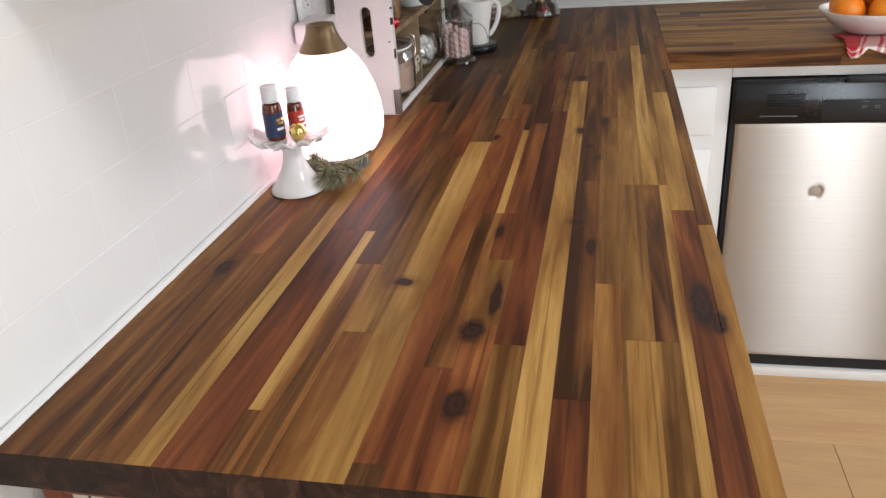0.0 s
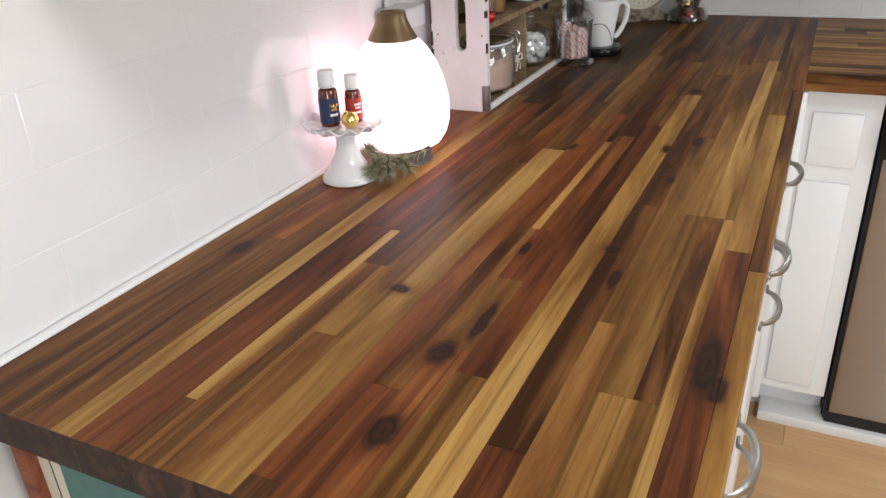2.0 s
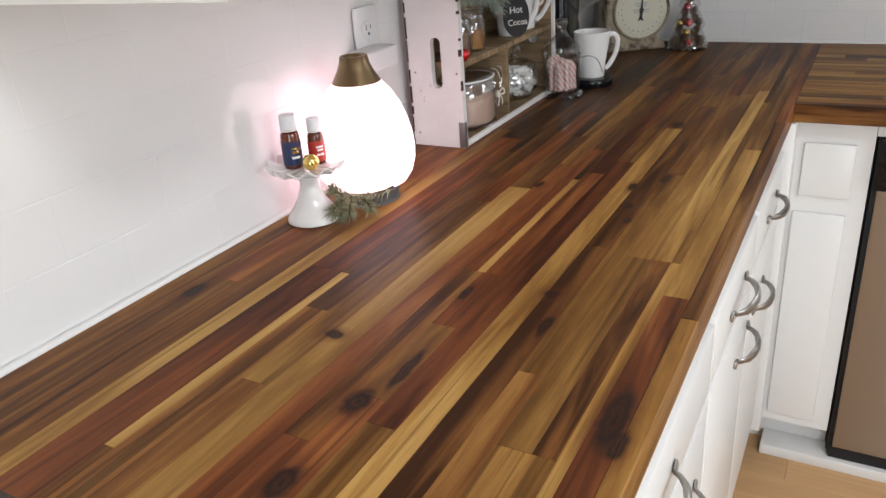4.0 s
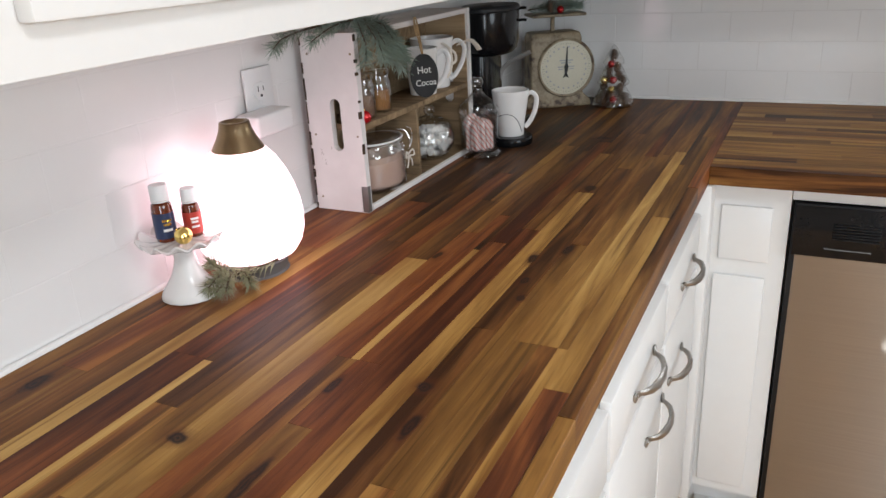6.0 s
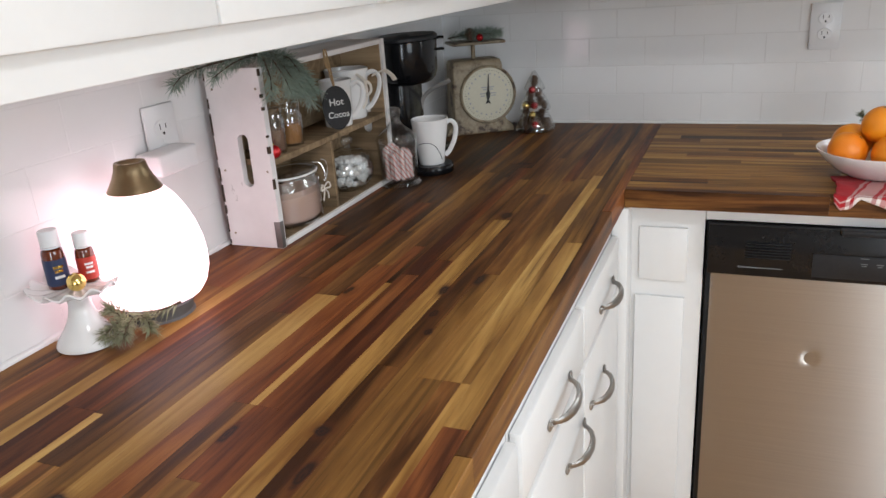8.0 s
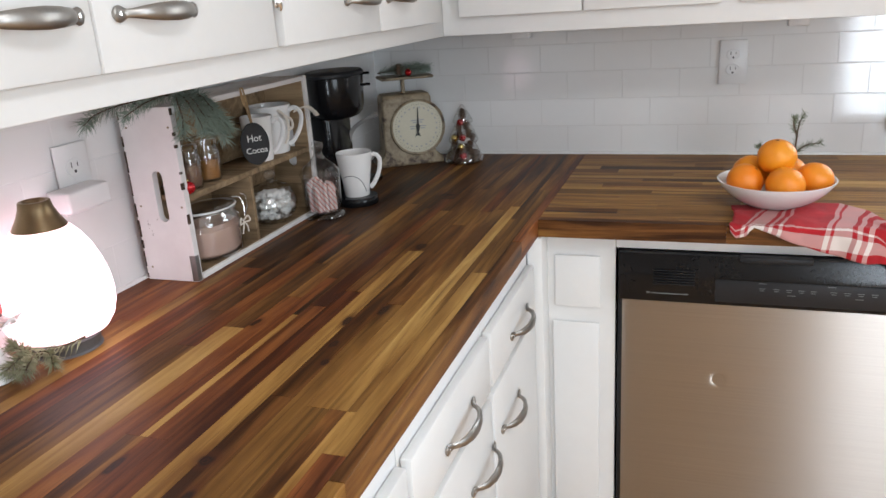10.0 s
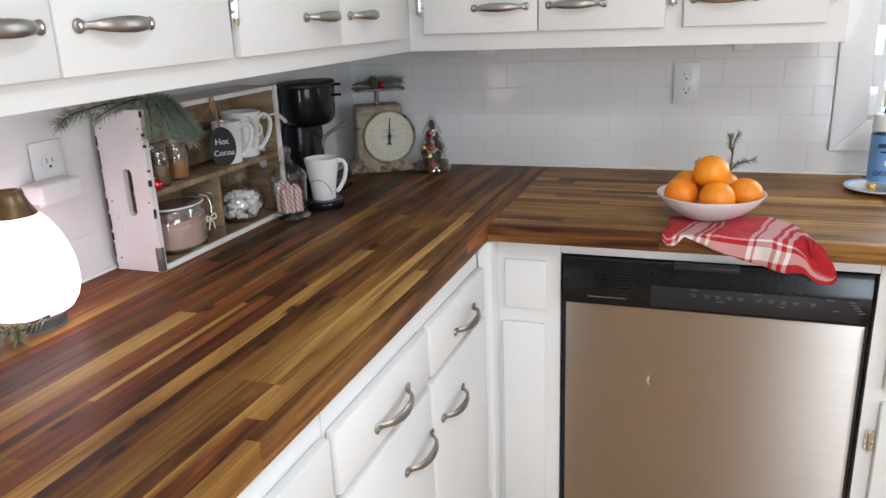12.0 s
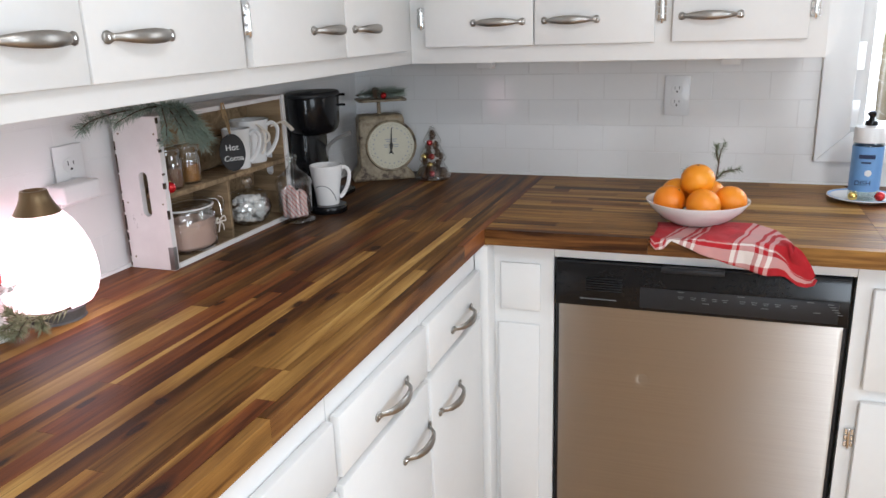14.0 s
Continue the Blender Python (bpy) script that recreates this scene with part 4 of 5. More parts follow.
while z < KZ - 0.012:
    ln = rnd.uniform(0.008, 0.040)
    part("chipped_edge", box(K0 - 0.0015, K0 + rnd.uniform(0.0008, 0.0040), KY0 - 0.0012, KY0 + 0.010, z, min(z + ln, KZ - 0.002), 0.0008, segs=1), CRATE_DARK, crate, "dark worn edge")
    z += ln + rnd.uniform(0.002, 0.030)
for k in range(7):
    z = rnd.uniform(TOP + 0.01, KZ - 0.01)
    part("chipped_edge", box(K1 - rnd.uniform(0.0015, 0.004), K1 + 0.0006, KY0 - 0.0006, KY0 + 0.006, z, z + rnd.uniform(0.004, 0.014), 0.0005, segs=1), CRATE_DARK, crate, "dark worn edge")
part("floor_lining", box(K0 + 0.0095, K1 - 0.006, KY0 + 0.0165, KY1 - 0.0165, TOP + 0.0112, TOP + 0.0128), CRATE_RAW, crate, "bare brown inner face")
for x0, x1 in ((K0, 0.066), (0.068, K1)):
    part("side_board", box(x0, x1, KY0 + 0.0165, KY1 - 0.0165, TOP + 0.001, TOP + 0.011, 0.0012), CHIPPED, crate)
    part("side_board", box(x0, x1, KY0 + 0.0165, KY1 - 0.0165, KZ - 0.010, KZ, 0.0012), CHIPPED, crate)
for k in range(4):
    z0 = TOP + 0.0115 + k * 0.0735
    part("back_slat", box(K0, K0 + 0.009, KY0 + 0.0165, KY1 - 0.0165, z0, z0 + 0.071, 0.001), CRATE_RAW, crate)
part("shelf", box(K0 + 0.0095, K1 - 0.004, KY0 + 0.0165, KY1 - 0.0165, 1.066, 1.077, 0.001), CRATE_RAW, crate)
part("divider", box(K0 + 0.0095, K1 - 0.004, 2.108, 2.118, TOP + 0.0130, 1.0655, 0.001), CRATE_RAW, crate)
part("corner_strap", box(K1 - 0.011, K1 + 0.0012, KY0 - 0.0012, KY0 + 0.010, TOP + 0.002, TOP + 0.050, 0.0006), plain("zinc_strap", (0.22, 0.21, 0.20), 0.5, 0.8, grain=60), crate, "grey metal corner strap")
for z in (0.945, 1.06, 1.20):
    for x in (0.025, 0.112):
        part("nail_head", lathe(((0, -0.0012), (0.0018, -0.0010), (0.0022, 0.0002)), segs=10, m=Matrix.Translation((x, KY0, z)) @ pose(0, 0, 0, -90)), RUSTY, crate)

SHELF, DECK = 1.0775, TOP + 0.0130


def jar_wall(r, h, neck, t=0.0022, foot=0.004):
    """Hollow jar profile, outside up and inside down."""
    return ((0, 0), (r * 0.9, 0), (r, 0.006), (r, h * 0.74), (r * 0.97, h * 0.82), (neck, h * 0.92), (neck, h), (neck - t, h), (neck - t, h * 0.92), (r - t * 1.6, h * 0.80), (r - t, h * 0.72), (r - t, 0.010), (r * 0.85, foot), (0, foot))


# clamp jar with cocoa powder
jx, jy = 0.071, 2.022
jar = thing("clamp_jar", (jx, jy, DECK), "wide glass clamp jar half full of pale cocoa powder", "jar")
part("glass", lathe(jar_wall(0.052, 0.092, 0.046), (jx, jy, DECK), 44), GLASS, jar)
part("contents", lathe(((0, 0.006), (0.044, 0.006), (0.0490, 0.012), (0.0490, 0.056), (0.040, 0.064), (0.018, 0.060), (0, 0.063)), (jx, jy, DECK), 40), COCOA, jar, "pale pink-brown cocoa powder")
lid = part("lid", lathe(((0, 0.1045), (0.038, 0.1045), (0.0475, 0.1015), (0.0500, 0.0975), (0.0480, 0.0940), (0.040, 0.0940), (0.036, 0.0965), (0, 0.0965)), (jx, jy, DECK), 44), GLASS, jar, "clear glass lid")
part("gasket", tube([(jx + 0.0475 * math.cos(a), jy + 0.0475 * math.sin(a), DECK + 0.0930) for a in [2 * math.pi * i / 36 for i in range(36)]], 0.0021, 8, closed=True), PLASTIC_W, lid, "white rubber seal")
wire = bmesh.new()
tube([(jx + 0.0478 * math.cos(a), jy + 0.0478 * math.sin(a), DECK + 0.088) for a in [2 * math.pi * i / 36 for i in range(36)]], 0.0011, 6, wire, True)
for s in (-0.010, 0.010):
    tube(curve_points([(jx + 0.03 + s * 0.2, jy + 0.040 + s, DECK + 0.103), (jx + 0.036 + s * 0.2, jy + 0.050 + s * 0.6, DECK + 0.097), (jx + 0.040, jy + 0.051 + s * 0.4, DECK + 0.078), (jx + 0.040, jy + 0.046, DECK + 0.060)], 6), 0.0012, 6, wire)
part("clamp", wire, CHROME, jar, "wire clamp")
widen(jar, 1.33)
bow = bmesh.new()
for s in (-1, 1):
    tube(curve_points([(0.114, 2.070, DECK + 0.052), (0.118, 2.070 + s * 0.012, DECK + 0.060), (0.119, 2.070 + s * 0.016, DECK + 0.049), (0.116, 2.070, DECK + 0.050)], 6), 0.0017, 6, bow)
    tube(curve_points([(0.116, 2.070, DECK + 0.050), (0.118, 2.070 + s * 0.007, DECK + 0.040), (0.117, 2.070 + s * 0.010, DECK + 0.028)], 6), 0.0015, 6, bow)
part("bow", bow, RIBBON, jar, "cream string bow")

# covered bowl of marshmallows
jx, jy = 0.076, 2.246
jar = thing("candy_dish", (jx, jy, DECK), "round glass dish of white marshmallows with a knobbed lid", "jar")
part("glass", lathe(((0, 0), (0.026, 0), (0.034, 0.004), (0.046, 0.022), (0.0485, 0.038), (0.046, 0.054), (0.042, 0.062), (0.040, 0.062), (0.0438, 0.053), (0.0462, 0.038), (0.0438, 0.023), (0.032, 0.007), (0.024, 0.004), (0, 0.004)), (jx, jy, DECK), 44), GLASS, jar)
lid = part("lid", lathe(((0.0425, 0.0635), (0.044, 0.065), (0.038, 0.075), (0.024, 0.084), (0.008, 0.088), (0.006, 0.092), (0.0115, 0.099), (0.0125, 0.106), (0.009, 0.113), (0, 0.115)), (jx, jy, DECK), 40), GLASS, jar, "domed glass lid with a ball knob")
rnd = random.Random(5)
for k in range(170):
    z = rnd.uniform(0.010, 0.066)
    wide = float(np.interp(z, (0.010, 0.022, 0.040, 0.055, 0.066), (0.026, 0.037, 0.039, 0.034, 0.020)))
    a, rr = rnd.uniform(0, 6.283), wide * math.sqrt(rnd.uniform(0.15, 1.0))
    m = Matrix.Translation((jx + rr * math.cos(a), jy + rr * math.sin(a), DECK + z)) @ Euler((rnd.uniform(0, 3), rnd.uniform(0, 3), 0)).to_matrix().to_4x4()
    part("marshmallow", lathe(((0, -0.0056), (0.0042, -0.0056), (0.0056, -0.0042), (0.0056, 0.0042), (0.0042, 0.0056), (0, 0.0056)), segs=10, m=m), MARSH, jar)
widen(jar, 1.32)

# two spice jars on the upper shelf
for x, y, r, h, mat, words in ((0.086, 1.966, 0.024, 0.070, SPICE_B, "small glass jar of dark brown spice"), (0.082, 2.030, 0.024, 0.068, SPICE_O, "small glass jar of orange candies")):
    j = thing("spice_jar", (x, y, SHELF), words + " on the crate shelf", "jar", "spice jars")
    part("glass", lathe(jar_wall(r, h, r * 0.85, 0.0018), (x, y, SHELF), 32), GLASS, j)
    part("contents", lathe(((0, 0.005), (r * 0.86, 0.005), (r - 0.0024, 0.012), (r - 0.0024, h * 0.60), (0, h * 0.62)), (x, y, SHELF), 28), mat, j)
    part("lid", lathe(((0, h + 0.012), (r * 0.80, h + 0.012), (r * 0.92, h + 0.010), (r * 0.92, h + 0.001), (0, h + 0.001)), (x, y, SHELF), 32), GLASS, j, "clear lid")
bauble(0.1165, 1.921, SHELF + 0.0125, 0.0118, RED_BALL, "shiny red bauble on the crate shelf", (-0.3, 0.2, 1))


def mug(x, y, z, r, h, angle, label, flare=1.10, mark=False):
    o = thing("mug", (x, y, z), label, "mug", "white mugs")
    part("cup", lathe(((0, 0), (r * 0.80, 0), (r * 0.84, 0.002), (r * 0.90, h * 0.3), (r * flare * 0.93, h * 0.75), (r * flare, h), (r * flare - 0.0016, h + 0.0012), (r * flare - 0.0034, h), (r * flare * 0.90 - 0.003, h * 0.72), (r * 0.82, h * 0.2), (r * 0.70, 0.006), (0, 0.006)), (x, y, z), 44), CERAMIC, o)
    m = Matrix.Translation((x, y, z)) @ pose(0, 0, 0, 0, 0, angle)
    pts = [m @ Vector(p) for p in curve_points([(r * 0.96, 0, h * 0.86), (r * 1.35, 0, h * 0.93), (r * 1.66, 0, h * 0.80), (r * 1.55, 0, h * 0.52), (r * 1.20, 0, h * 0.27), (r * 0.90, 0, h * 0.16)], 8)]
    part("handle", tube(pts, 0.0044, 10, flat=1.35), CERAMIC, o)
    if mark:
        b = bmesh.new()
        a0 = math.atan2(0.72 - y, 1.1 - x)
        sweep = []
        for i in range(15):
            s = i / 14
            a, zz = a0 - 1.0 + s * 1.75, h * (0.46 + 0.10 * math.sin(s * 2.6) - 0.40 * s ** 3)
            rr = r * (0.90 + (flare * 0.93 - 0.90) * (zz / h - 0.3) / 0.45) if zz > h * 0.3 else r * (0.84 + 0.06 * zz / (0.3 * h))
            sweep.append((x + (rr + 0.0003) * math.cos(a), y + (rr + 0.0003) * math.sin(a), z + zz))
        part("printed_line", tube(sweep, 0.0008, 6, b), INK, o, "fine black curved line")
    return o


mug(0.084, 2.210, SHELF, 0.033, 0.092, 20, "white ceramic mug on the crate shelf", 1.02)
mug(0.066, 2.294, SHELF, 0.043, 0.103, 12, "larger white ceramic mug with a cream ribbon")
rib = thing("ribbon", (0.112, 2.245, 1.14), "cream ribbon tied to the mug handles", "ribbon")
b = tube(curve_points([(0.100, 2.267, 1.175), (0.119, 2.268, 1.162), (0.123, 2.272, 1.140), (0.117, 2.277, 1.115), (0.110, 2.272, 1.100)], 8), 0.0028, 6, flat=0.25)
tube(curve_points([(0.125, 2.297, 1.165), (0.142, 2.322, 1.172), (0.150, 2.340, 1.160), (0.152, 2.352, 1.148)], 8), 0.0055, 6, b, flat=0.2)
tube(curve_points([(0.119, 2.268, 1.162), (0.126, 2.282, 1.150), (0.128, 2.280, 1.135), (0.122, 2.270, 1.128)], 8), 0.0028, 6, b, flat=0.25)
part("bow", b, RIBBON, rib)

# chalkboard tag on twine
tag = thing("chalkboard_tag", (0.133, 2.115, 1.09), "black oval chalkboard tag lettered Hot Cocoa on twine", "tag")
face = Vector((0.80, -0.60, 0.08)).normalized()
right = Vector((0, 0, 1)).cross(face).normalized()
upv = face.cross(right)
TAG = Matrix((( right.x, upv.x, face.x, 0.140), (right.y, upv.y, face.y, 2.110), (right.z, upv.z, face.z, 1.131), (0, 0, 0, 1)))
oval = part("board", lathe(((0, 0.0025), (0.0275, 0.0025), (0.029, 0.0015), (0.029, -0.0015), (0.0275, -0.0025), (0, -0.0025)), segs=44, m=TAG @ Matrix.Diagonal((1, 1.42, 1, 1))), SLATE, tag)
lettering("Hot", 0.0185, TAG @ Matrix.Translation((-0.001, 0.0105, 0.0031)), CHALK, oval)
lettering("Cocoa", 0.0165, TAG @ Matrix.Translation((0.001, -0.013, 0.0031)), CHALK, oval)
b = bmesh.new()
for s in (-0.003, 0.003):
    tube(curve_points([TAG @ Vector((s * 0.2, 0.037, 0)), (0.134, 2.112 + s, 1.19), (0.130, 2.108 + s * 1.5, 1.226), (0.1285, 2.106 + s, 1.240)], 6), 0.0016, 6, b)
tube(curve_points([(0.1285, 2.103, 1.234), (0.132, 2.098, 1.222), (0.134, 2.101, 1.206), (0.1315, 2.108, 1.226)], 6), 0.0018, 6, b)
part("twine", b, TWINE, tag, "jute twine loop")

bough = pine("pine_bough", [((0.055, 2.060, 1.243), (0.075, 1.960, 1.247), (0.085, 1.890, 1.244), (0.085, 1.830, 1.228)), ((0.080, 1.98, 1.247), (0.115, 1.930, 1.243), (0.140, 1.905, 1.215), (0.146, 1.890, 1.185)), ((0.075, 1.98, 1.246), (0.120, 1.945, 1.242), (0.146, 1.935, 1.215), (0.154, 1.940, 1.185)),
                            ((0.085, 2.00, 1.245), (0.130, 1.980, 1.240), (0.150, 1.980, 1.215), (0.156, 1.990, 1.195)), ((0.06, 1.97, 1.245), (0.045, 1.90, 1.244), (0.035, 1.83, 1.235), (0.04, 1.79, 1.222)), ((0.12, 1.96, 1.238), (0.148, 1.962, 1.212), (0.156, 1.975, 1.185), (0.158, 1.990, 1.165)),
                            ((0.10, 1.99, 1.244), (0.138, 1.985, 1.228), (0.152, 1.995, 1.202), (0.158, 2.010, 1.176)), ((0.09, 1.99, 1.245), (0.134, 1.955, 1.232), (0.150, 1.955, 1.205), (0.152, 1.965, 1.180))],
             "blue-green pine bough lying over the top corner of the crate", 0.026, 280, NEEDLE_BLUE, thick=0.0008, seed=9)
clear_above(bough, 1.0, 0.008)

# candy cane jar
jx, jy = 0.150, 2.338
jar = thing("candy_jar", (jx, jy, TOP), "tall glass apothecary jar of candy canes with a finial lid", "jar")
part("glass", lathe(((0, 0), (0.043, 0), (0.045, 0.003), (0.044, 0.007), (0.038, 0.011), (0.0375, 0.018), (0.0395, 0.085), (0.0405, 0.094), (0.038, 0.096), (0.0372, 0.085), (0.0352, 0.020), (0.033, 0.014), (0, 0.012)), (jx, jy, TOP), 44), GLASS, jar)
part("lid", lathe(((0.0415, 0.0965), (0.0425, 0.099), (0.039, 0.108), (0.029, 0.120), (0.016, 0.132), (0.0095, 0.142), (0.008, 0.150), (0.0115, 0.158), (0.0125, 0.164), (0.009, 0.171), (0, 0.175)), (jx, jy, TOP), 44), GLASS, jar, "glass finial lid")
rnd = random.Random(8)
for k in range(24):
    a, rr = k * 2.4, 0.0275 * math.sqrt((k + 0.5) / 24)
    x, y = jx + rr * math.cos(a), jy + rr * math.sin(a)
    lx, ly, h, q = rnd.uniform(-0.009, 0.005) * (1 if rr < 0.02 else 0.3), rnd.uniform(-0.009, 0.005) * (1 if rr < 0.02 else 0.3), rnd.uniform(0.064, 0.084), rnd.uniform(0, 6.28)
    pts = curve_points([(x, y, TOP + 0.016), (x + lx * 0.5, y + ly * 0.5, TOP + h * 0.6), (x + lx, y + ly, TOP + h - 0.004), (x + lx - rr * 0.2 * math.cos(a) + 0.004 * math.cos(q), y + ly + 0.004 * math.sin(q), TOP + h + 0.003), (x + lx + 0.008 * math.cos(q) * (0.4 if rr > 0.02 else 1), y + ly + 0.008 * math.sin(q) * (0.4 if rr > 0.02 else 1), TOP + h - 0.008)], 5)
    part("candy_cane", tube(pts, 0.0046, 8), CANDY, jar)
widen(jar, 1.10, 1.10)

# single-cup coffee maker
cm = thing("coffee_maker", (0.10, 2.56, TOP), "glossy black single-cup coffee maker", "coffee maker")
part("base", box(0.020, 0.150, 2.440, 2.690, TOP, TOP + 0.020, 0.008, segs=3), BLACK, cm)
part("drip_tray", lathe(((0, 0), (0.048, 0), (0.050, 0.003), (0.050, 0.016), (0.047, 0.020), (0, 0.020)), (0.183, 2.452, TOP), 40), BLACK, cm)
part("tray_arm", box(0.110, 0.185, 2.44, 2.52, TOP + 0.0005, TOP + 0.014, 0.004), BLACK, cm)
part("column", box(0.024, 0.082, 2.540, 2.670, TOP + 0.0205, TOP + 0.200, 0.016, segs=3), BLACK, cm)
b = bmesh.new()
prof = ((0, 0.186), (0.050, 0.186), (0.062, 0.190), (0.072, 0.200), (0.077, 0.216), (0.080, 0.285), (0.079, 0.290), (0, 0.290))
lathe(prof, segs=44, bm=b, m=Matrix.Translation((0.080, 2.595, TOP)) @ Matrix.Diagonal((0.84, 1.15, 1, 1)))
part("brew_head", b, BLACK, cm)
part("lid", lathe(((0.079, 0.2905), (0.082, 0.2915), (0.082, 0.298), (0.076, 0.303), (0, 0.305)), segs=44, m=Matrix.Translation((0.080, 2.595, TOP)) @ Matrix.Diagonal((0.84, 1.15, 1, 1))), BLACK_SAT, cm, "flat black lid")
for z in (0.262, 0.290):
    part("latch", tube([(0.138, 2.630, TOP + z), (0.150, 2.636, TOP + z + 0.001), (0.157, 2.640, TOP + z)], 0.0035, 8), BLACK, cm)
part("lever", tube(curve_points([(0.074, 2.650, TOP + 0.095), (0.084, 2.652, TOP + 0.135), (0.110, 2.655, TOP + 0.160), (0.158, 2.662, TOP + 0.182)], 8), 0.0062, 8, flat=0.7), SATIN_GREY, cm, "bent grey metal lever")
mug(0.183, 2.452, TOP + 0.0205, 0.036, 0.104, 22, "tall white mug with a fine black curve on the drip tray", 1.20, True)

# antique scale
SX, SY = 0.168, 2.905
scale = thing("kitchen_scale", (0.135, 2.93, TOP), "antique cream kitchen scale with a round dial, paint rusted", "kitchen scale")
SC = Matrix.Translation((0.135, 2.915, TOP)) @ pose(0, 0, 0, 0, 0, 33)     # front along local -y
part("base", box(-0.098, 0.098, -0.052, 0.048, 0.0, 0.012, 0.004, m=SC), RUSTY, scale)
b = bmesh.new()
rows = ((0.012, 0.098, 0.052), (0.020, 0.094, 0.050), (0.034, 0.078, 0.045), (0.050, 0.074, 0.043), (0.190, 0.072, 0.042), (0.202, 0.068, 0.038), (0.205, 0.060, 0.032))
rings = [[b.verts.new((sx * w, sy * d - 0.002, z)) for sx, sy in ((-1, -1), (1, -1), (1, 1), (-1, 1))] for z, w, d in rows]
for p, q in zip(rings, rings[1:]):
    for i in range(4):
        b.faces.new((p[i], p[(i + 1) % 4], q[(i + 1) % 4], q[i]))
b.faces.new(rings[0][::-1]), b.faces.new(rings[-1])
bmesh.ops.bevel(b, geom=[e for e in b.edges if abs(e.verts[0].co.z - e.verts[1].co.z) > 0.004], offset=0.006, segments=3, affect="EDGES", profile=0.5)
bmesh.ops.recalc_face_normals(b, faces=b.faces[:])
b.transform(SC)
part("body", b, RUSTY, scale)
DM = SC @ Matrix.Translation((0.026, -0.0455, 0.1085)) @ pose(0, 0, 0, 90) @ Matrix.Diagonal((0.91, 0.91, 1, 1))     # dial faces local z
part("bezel", lathe(((0.083, -0.006), (0.0885, -0.004), (0.0895, 0.004), (0.086, 0.008), (0.0815, 0.007), (0.081, 0.002)), segs=56, m=DM), RUSTY, scale, "worn metal bezel")
dial = part("dial", lathe(((0, 0.002), (0.0812, 0.002), (0.0812, -0.005), (0, -0.005)), segs=56, m=DM), DIAL, scale, "cream enamel dial")
for k in range(60):
    a = 2 * math.pi * k / 60
    long = 0.006 if k % 5 == 0 else 0.003
    part("tick", box(-0.0004, 0.0004, 0.0745 - long, 0.0745, 0.0021, 0.0024, m=DM @ pose(0, 0, 0, 0, 0, math.degrees(a))), INK, dial)
for k in range(24):
    part("numeral_bar", box(-0.0028, 0.0028, 0.0600, 0.0645, 0.0021, 0.0024, m=DM @ pose(0, 0, 0, 0, 0, k * 15 + 7.5)), PRINT_GREY, dial)
for w, y in ((0.021, 0.022), (0.016, 0.015), (0.009, 0.003), (0.007, -0.004)):
    for s in ((-1, 1) if y < 0.005 else (0,)):
        part("print_bar", box(s * 0.017 - w, s * 0.017 + w, y - 0.0018, y + 0.0018, 0.0021, 0.0024, m=DM), PRINT_GREY, dial)
b = bmesh.new()
outline = ((-0.0012, 0.062), (0.0012, 0.062), (0.003, 0.012), (0.007, 0.004), (0.005, -0.006), (0.003, -0.016), (0.009, -0.030), (0.0, -0.025), (-0.009, -0.030), (-0.003, -0.016), (-0.005, -0.006), (-0.007, 0.004), (-0.003, 0.012))
lo, hi = [b.verts.new((x, y, 0.0040)) for x, y in outline], [b.verts.new((x, y, 0.0050)) for x, y in outline]
b.faces.new(lo[::-1]), b.faces.new(hi)
for i in range(len(lo)):
    b.faces.new((lo[i], lo[(i + 1) % len(lo)], hi[(i + 1) % len(lo)], hi[i]))
b.transform(DM @ pose(0, 0, 0, 0, 0, -3))
part("pointer", b, INK, scale, "black spade pointer")
part("post", lathe(((0, 0.200), (0.007, 0.200), (0.006, 0.215), (0.006, 0.240), (0.010, 0.246), (0, 0.246)), segs=20, m=SC), RUSTY, scale)
part("tray", box(-0.070, 0.082, -0.052, 0.048, 0.246, 0.254, 0.003, m=SC), RUSTY, scale, "flat weighing tray")
TZ = TOP + 0.2545
garnish = pine("pine_garnish", [[SC @ Vector(p) for p in q] for q in (((-0.07, 0.0, 0.265), (-0.02, -0.02, 0.272), (0.02, -0.03, 0.268)), ((0.08, 0.0, 0.264), (0.04, -0.02, 0.272), (0.0, -0.02, 0.27)), ((0.0, 0.02, 0.264), (0.03, 0.0, 0.275), (0.075, -0.02, 0.272)), ((-0.03, -0.01, 0.266), (-0.01, -0.03, 0.276), (0.05, -0.04, 0.27)))],
               "small pine garnish lying on the scale tray", 0.030, 260, NEEDLE_BLUE, seed=14)
clear_above(garnish, TZ, 0.01)


